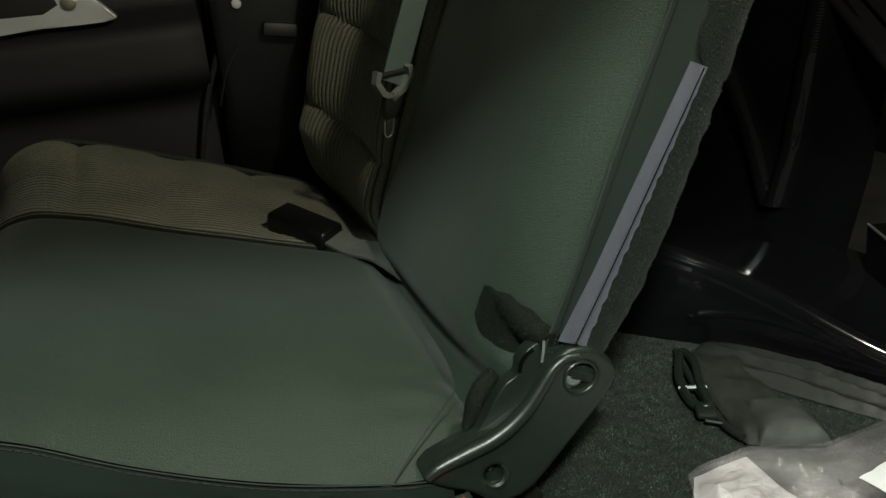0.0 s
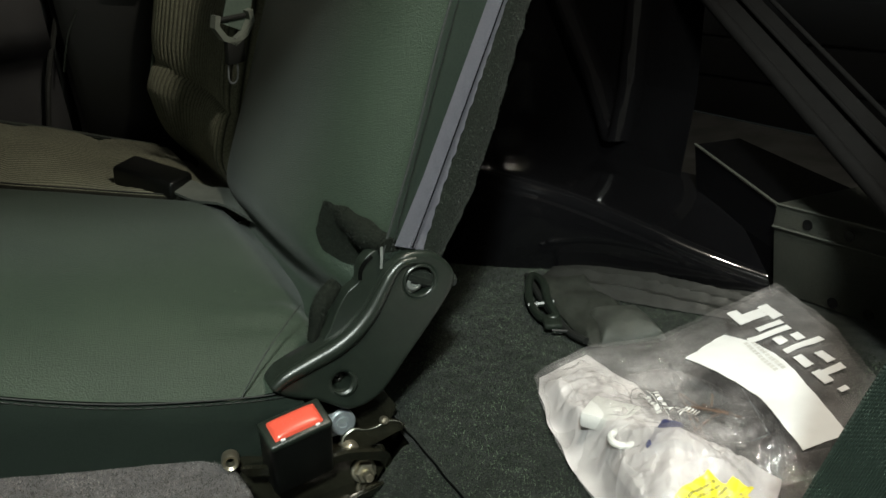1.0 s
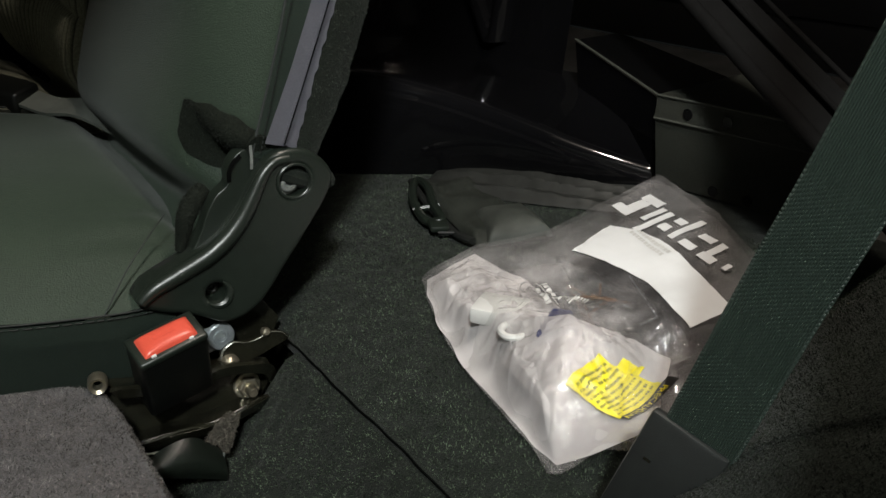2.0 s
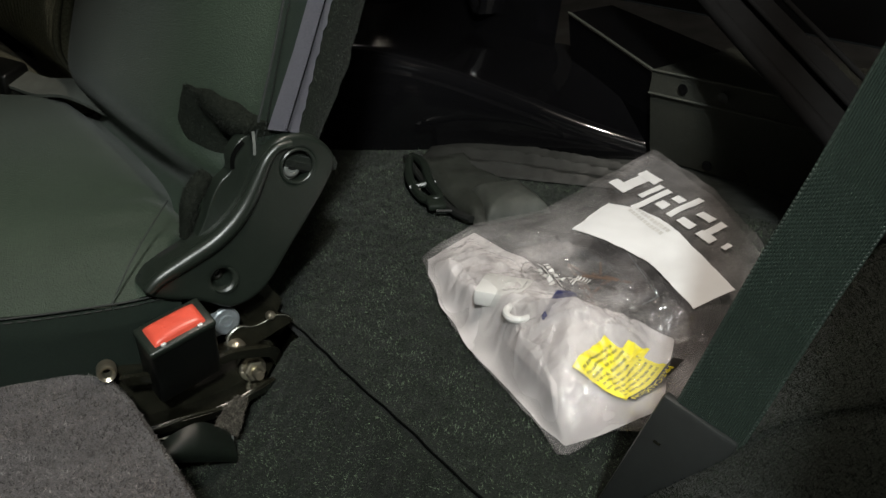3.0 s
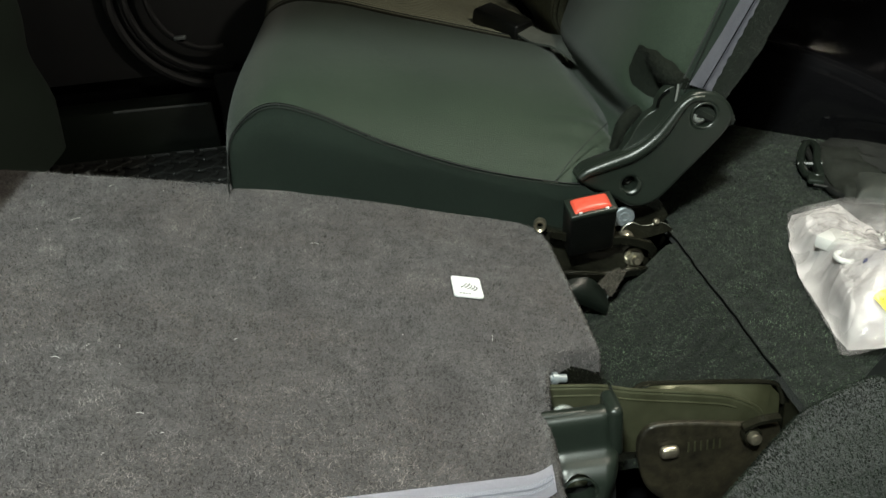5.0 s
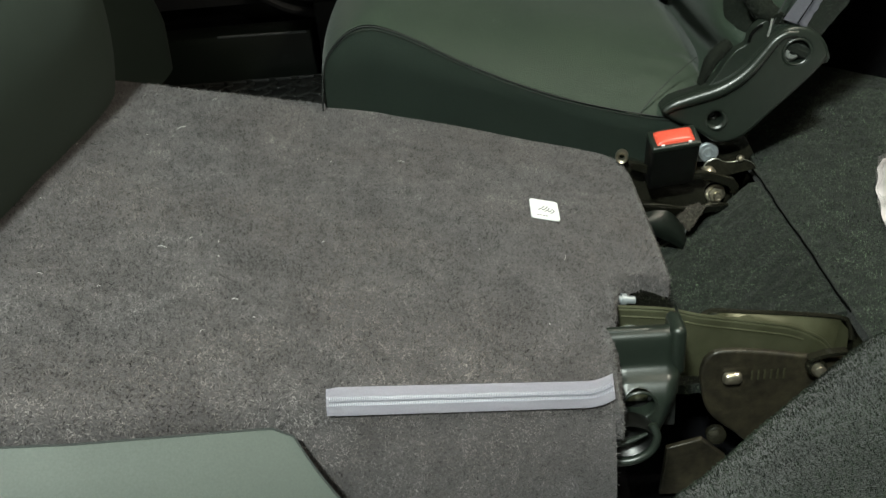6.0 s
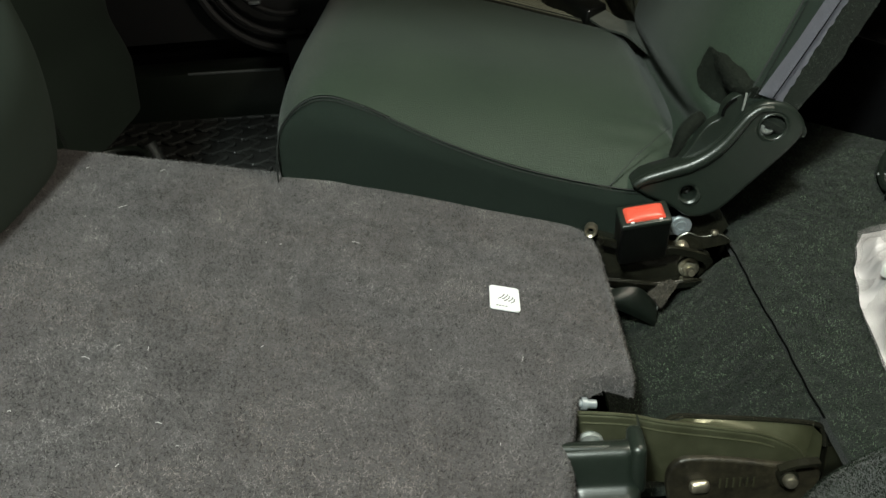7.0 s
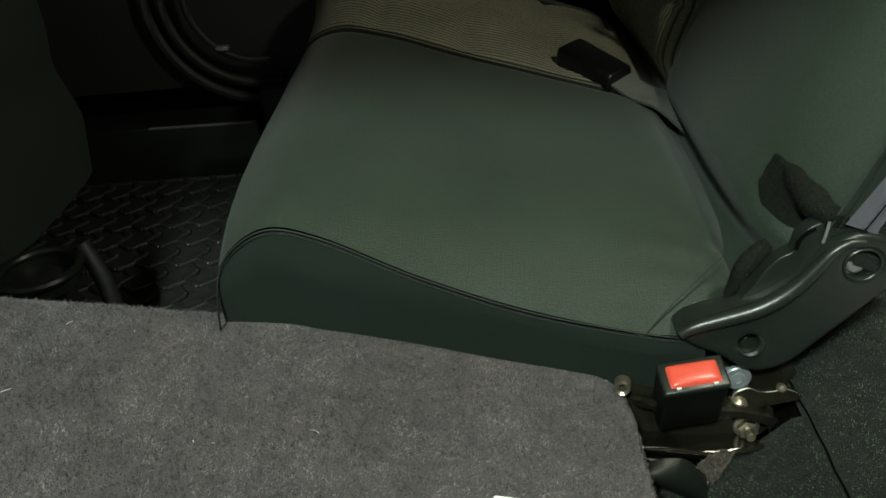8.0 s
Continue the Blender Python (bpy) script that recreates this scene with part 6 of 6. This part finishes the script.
def cloth_rows(x_off, width, height, seed, folds):
    line_c = spline([(0.690, 0.940), (0.735, 0.870), (0.780, 0.785), (0.835, 0.690)], 50)
    rows = []
    for i, (cx, cy) in enumerate(line_c):
        u = i / 49
        row = []
        for v in np.linspace(0, 1, 44):
            e = math.sin(math.pi * u) ** 0.3 * math.sin(math.pi * v) ** 0.5
            wave = 1 - abs(((folds * v * (0.55 + 0.6 * u) + 0.25 * noise.noise((u * 2.5, seed, 0.0))) % 1.0) * 2 - 1) ** 0.7
            x = cx + x_off + width * (v - 0.5)
            row.append((x, cy + 0.38 * width * (v - 0.5), 0.003 + height * e * (0.45 + 0.55 * wave) + 0.001 * noise.noise((x * 40, cy * 40, seed))))
        rows.append(row)
    return rows


part("drape", skin(cloth_rows(-0.024, 0.084, 0.019, 1.0, 4.2)), DRAPE, fc)

# ================================================================ textured steel box by the rear opening
tb = thing("steel_lock_box", "textured black steel box with punched flange holes", "steel box")
C0, C1 = Vector((0.860, 0.716, 0.115)), Vector((0.899, 0.902, 0.147))
E1 = Vector((0.10, -0.995, 0.0))


def box_face(p, q, r, s, name, label="", mat=TEXTURED):
    rows = [[p + (q - p) * u + ((s + (r - s) * u) - (p + (q - p) * u)) * v for v in np.linspace(0, 1, 6)] for u in np.linspace(0, 1, 12)]
    bm = skin(rows)
    bmesh.ops.solidify(bm, geom=bm.faces[:], thickness=0.003)
    return part(name, bm, mat, tb, label)


R0 = C0 + E1 * 0.26
box_face(C0 - Vector((0.004, 0, 0.026)), R0 - Vector((0.004, 0, 0.026)), Vector((R0.x, R0.y, 0.003)), Vector((C0.x - 0.002, C0.y, 0.003)), "front_face")
box_face(C0, R0, R0 - Vector((0.006, 0.0, 0.026)), C0 - Vector((0.006, 0.0, 0.026)), "flange")
# top in near-black paint: its weaker light is put into the colour
box_face(C0, C1, C1 + Vector((0.06, -0.02, 0.0)), C0 + Vector((0.10, -0.03, 0.0)), "top", mat=PAINT)
box_face(C0 + Vector((0.12, -0.03, 0.004)), R0 + Vector((0.12, -0.03, 0.004)), R0 + Vector((0.001, 0, 0.001)), C0 + Vector((0.001, 0, 0.001)), "top_shelf")
for k, (u, z) in enumerate(((0.047, -0.013), (0.100, -0.013), (0.085, -0.100), (0.13, -0.100))):
    c = C0 + E1 * u + Vector((-0.0060 if k < 2 else -0.0065, -0.001, z))
    part("punched_hole", lathe([(0, 0.0065), (-0.001, 0.0065), (-0.001, 0.0)], c, (1.0, 0.1, 0), 20, cap=False), PAINT, tb)
rows = [[C0 + (C1 - C0) * u + Vector((0.001, 0.003, -0.003)) + Vector((0.004, 0, -0.10)) * v for v in (0, 0.5, 1)] for u in np.linspace(0, 1, 6)]
part("side", skin(rows), PAINT, tb)
part("edge_bead", tube([C0 + E1 * u + Vector((-0.001, -0.001, 0.001)) for u in np.linspace(0, 0.25, 8)], 0.0016, 6), TEXTURED, tb)
part("fold_bead", tube([C0 + E1 * u + Vector((-0.0065, 0, -0.026)) for u in np.linspace(0, 0.25, 8)], 0.0016, 6), TEXTURED, tb)
part("side_bead", tube([C0 + (C1 - C0) * u + Vector((-0.001, 0, 0.001)) for u in np.linspace(0, 1, 8)], 0.0018, 6), TEXTURED, tb)


# ================================================================ far door trim
dr = thing("door_1", "closed dark far door with trim panel and silver handle bezel", "door", kind="structure")
rows = []
for x in np.linspace(-1.0, 0.14, 60):
    row = []
    for z in np.linspace(0.05, 0.66, 40):
        y = 1.70 - 0.075 * (1 / (1 + math.exp(-(z - 0.335) / 0.008))) * (1 / (1 + math.exp((z - 0.463) / 0.006))) - 0.02 * (1 / (1 + math.exp(-(0.13 - x) / 0.01)))
        row.append((x, y, z))
    rows.append(row)
part("trim_panel", skin(rows), DOORPLASTIC, dr)
bez = spline([(-0.30, 0.468), (-0.10, 0.466), (-0.02, 0.466), (0.008, 0.470), (0.002, 0.482), (-0.02, 0.505), (-0.05, 0.535), (-0.30, 0.56)], 50, True)
hb2 = part("handle_bezel", slab([tuple(p) for p in bez], 1.605, 1.64, 0.004), SILVER, dr, "silver painted handle bezel")
part("bezel_recess", slab([(-0.25, 0.49), (-0.10, 0.488), (-0.075, 0.50), (-0.09, 0.54), (-0.25, 0.55)], 1.602, 1.61, 0.002), DOORPLASTIC, hb2)
part("bezel_screw", lathe([(0.0, 0.012), (-0.004, 0.012), (-0.005, 0.009), (-0.005, 0.0)], (-0.058, 1.604, 0.502), (0, 1, 0), 18, cap=False), ZINC, hb2)
pl = thing("pillar_trim", "dark plastic pillar trim with a white lock knob", "pillar trim", kind="structure")
part("panel", boxed((0.155, 1.63, -0.1), (0.42, 1.71, 1.05), 0.02), HOUSING, pl)
part("lock_knob", lathe([(0.0, 0.008), (-0.008, 0.008), (-0.010, 0.005), (-0.010, 0.0)], (0.205, 1.628, 0.47), (0, 1, 0), 16, cap=False), CREAM, pl)
part("door_seal", tube(spline([(0.10, 1.66, 0.2), (0.125, 1.655, 0.30), (0.17, 1.65, 0.42), (0.2, 1.65, 0.55)], 30), 0.005, 8), RUBBER, pl)
part("edge_strip", tube(spline([(0.148, 1.628, 0.30), (0.17, 1.626, 0.36), (0.195, 1.626, 0.40)], 12), 0.0018, 6), PLASTIC, pl)
bb = thing("belt_guide", "small grey belt guide on the dark pillar", "belt guide")
part("guide", boxed((-0.03, -0.01, -0.012), (0.03, 0.01, 0.012), 0.005, pose(0.27, 1.61, 0.42, 0, 10, 0)), PLASTIC_DULL, bb)

# sill, curved opening seals and foot of the pillar
sill = thing("far_door_sill", "dark plastic sill plate of the far door opening", "sill", kind="structure")
part("plate", boxed((-0.95, 1.60, -0.2), (-0.385, 1.70, 0.0), 0.006), PLASTIC, sill)
part("scuff_edge", tube([(-0.60, 1.60, -0.001), (-0.395, 1.60, -0.004)], 0.003, 6), GREYZINC, sill)
for k, r in enumerate((0.20, 0.165, 0.118)):
    c = (-0.36, 0.232)
    part("opening_seal", tube([(c[0] - r * math.cos(a) * 1.05, 1.655 - 0.012 * k, c[1] - r * math.sin(a) * 1.05) for a in np.linspace(-0.4, 1.75, 40)], 0.011 - 0.002 * k, 8), DOORPLASTIC, sill)
part("striker", boxed((-0.44, 1.615, 0.135), (-0.415, 1.63, 0.143), 0.002), GREYZINC, sill)
part("pillar_foot", boxed((-0.372, 1.60, -0.2), (-0.30, 1.69, 0.06), 0.01), DOORPLASTIC, sill)

# ================================================================ footwell mat with a tread pattern
mat = thing("rubber_floor_mat", "black rubber floor mat with raised chevron tread in the footwell", "floor mat")
part("sheet", boxed((-1.0, 0.98, -0.115), (-0.215, 1.58, -0.100), 0.006), RUBBER, mat)
bm0 = bmesh.new()
for sgn in (-1, 1):
    block(bm0, (-0.0165, -0.006, 0.0), (0.0165, 0.006, 0.007), 0.002, pose(sgn * 0.012, 0, 0, 0, 0, sgn * 38), 1)
me = bpy.data.meshes.new("lug")
bm0.to_mesh(me)
bm0.free()
me.materials.append(RUBBER)
for i in range(13):
    for j in range(16):
        if len(mat.children) > 260:
            break
        o = new("lug", me)
        o.parent = mat
        o.matrix_basis = pose(-0.87 + 0.052 * i + (0.026 if j % 2 else 0), 1.03 + 0.034 * j, -0.100, 0, 0, 90 if j % 2 else 0)
part("rim", tube([(-0.98, 1.0, -0.098), (-0.98, 1.56, -0.098), (-0.235, 1.56, -0.098), (-0.235, 1.0, -0.098)], 0.006, 8, closed=True), RUBBER, mat)
tn = part("tunnel_carpet", sheet(np.linspace(-1.6, -0.2, 40), np.linspace(0.05, 0.99, 40), lambda x, y: -0.19 + 0.11 * gauss(y, 0.9, 0.13)), CARPET)
tagged(tn, "dark carpet over the floor tunnel in front of the rear seat", "carpet", kind="structure")

tagged(part("footwell_floor", boxed((-1.6, 0.97, -0.2045), (-0.21, 1.62, -0.1155), 0.004), CARPET), "dark carpeted footwell floor under the rubber mat", "floor", kind="structure")

# rear end of the centre console with its cup holder
cs = thing("centre_console", "black plastic rear end of the centre console with a cup holder", "console")
part("body", boxed((-1.2, 0.83, -0.19), (-0.50, 1.02, 0.05), 0.03, None, 4), PLASTIC_DULL, cs)
part("cup_holder_rim", tube([(-0.515 + 0.050 * math.cos(a), 0.955 + 0.050 * math.sin(a), 0.066) for a in np.linspace(0, 2 * math.pi, 41)[:-1]], 0.006, 8, closed=True), PLASTIC, cs)
part("cup_holder", lathe([(0.0, 0.052), (0.0, 0.048), (-0.02, 0.046), (-0.03, 0.0)], (-0.515, 0.955, 0.064), (0, 0, 1), 30, cap=False), PLASTIC, cs)
part("side_rib", tube(spline([(-0.475, 1.0, 0.075), (-0.455, 0.99, 0.02), (-0.45, 0.98, -0.05), (-0.46, 0.98, -0.15)], 20), 0.012, 10), PLASTIC_DULL, cs)


# ================================================================ front seats from behind
def front_seat(name, label, x, y0, y1, lean):
    st = thing(name, label, "car seat")
    rows = []
    for z in np.linspace(-0.02, 0.62, 40):
        ring = []
        for a in np.linspace(0, 2 * math.pi, 48, endpoint=False):
            c, s = math.cos(a), math.sin(a)
            px = 0.075 * math.copysign(abs(c) ** 0.55, c)
            py = (y1 - y0) / 2 * math.copysign(abs(s) ** 0.5, s) * (1 - 0.10 * max(0, z - 0.2)) * (1 - 0.25 * max(0, 0.06 - z) / 0.08)
            ring.append((x - 0.075 + px + 0.024 * gauss(z, 0.32, 0.12) - 0.012 * gauss(z, 0.16, 0.05) - lean * z + 0.02 * math.sin(3 * z), (y0 + y1) / 2 + py, z))
        rows.append(ring)
    part("backrest", skin(rows, True, True), FABRIC_DARK, st)
    part("lower_cushion", boxed((x - 0.60, y0 + 0.01, -0.10), (x - 0.06, y1 - 0.01, 0.10), 0.05, None, 4), FABRIC_DARK, st)
    seam_y = y0 + 0.05
    for off in (0.0, 0.006):
        part("stitching", tube([(x - lean * z + 0.02 * math.sin(3 * z) + 0.0005, seam_y + off, z) for z in np.linspace(0.0, 0.6, 30)], 0.0011, 5), THREAD, st)
    part("rail", boxed((x - 0.5, y0 + 0.06, -0.19), (x - 0.1, y0 + 0.10, -0.11), 0.01), STEEL_BLACK, st)
    part("rail", boxed((x - 0.5, y1 - 0.10, -0.19), (x - 0.1, y1 - 0.06, -0.11), 0.01), STEEL_BLACK, st)
    return st


front_seat("driver_seat", "dark green-grey fabric front seat seen from behind, touching the folded seat", -0.415, 0.13, 0.695, 0.10)
front_seat("passenger_seat", "dark grey front passenger seat in shade, seen from behind", -0.66, 1.06, 1.56, 0.22)
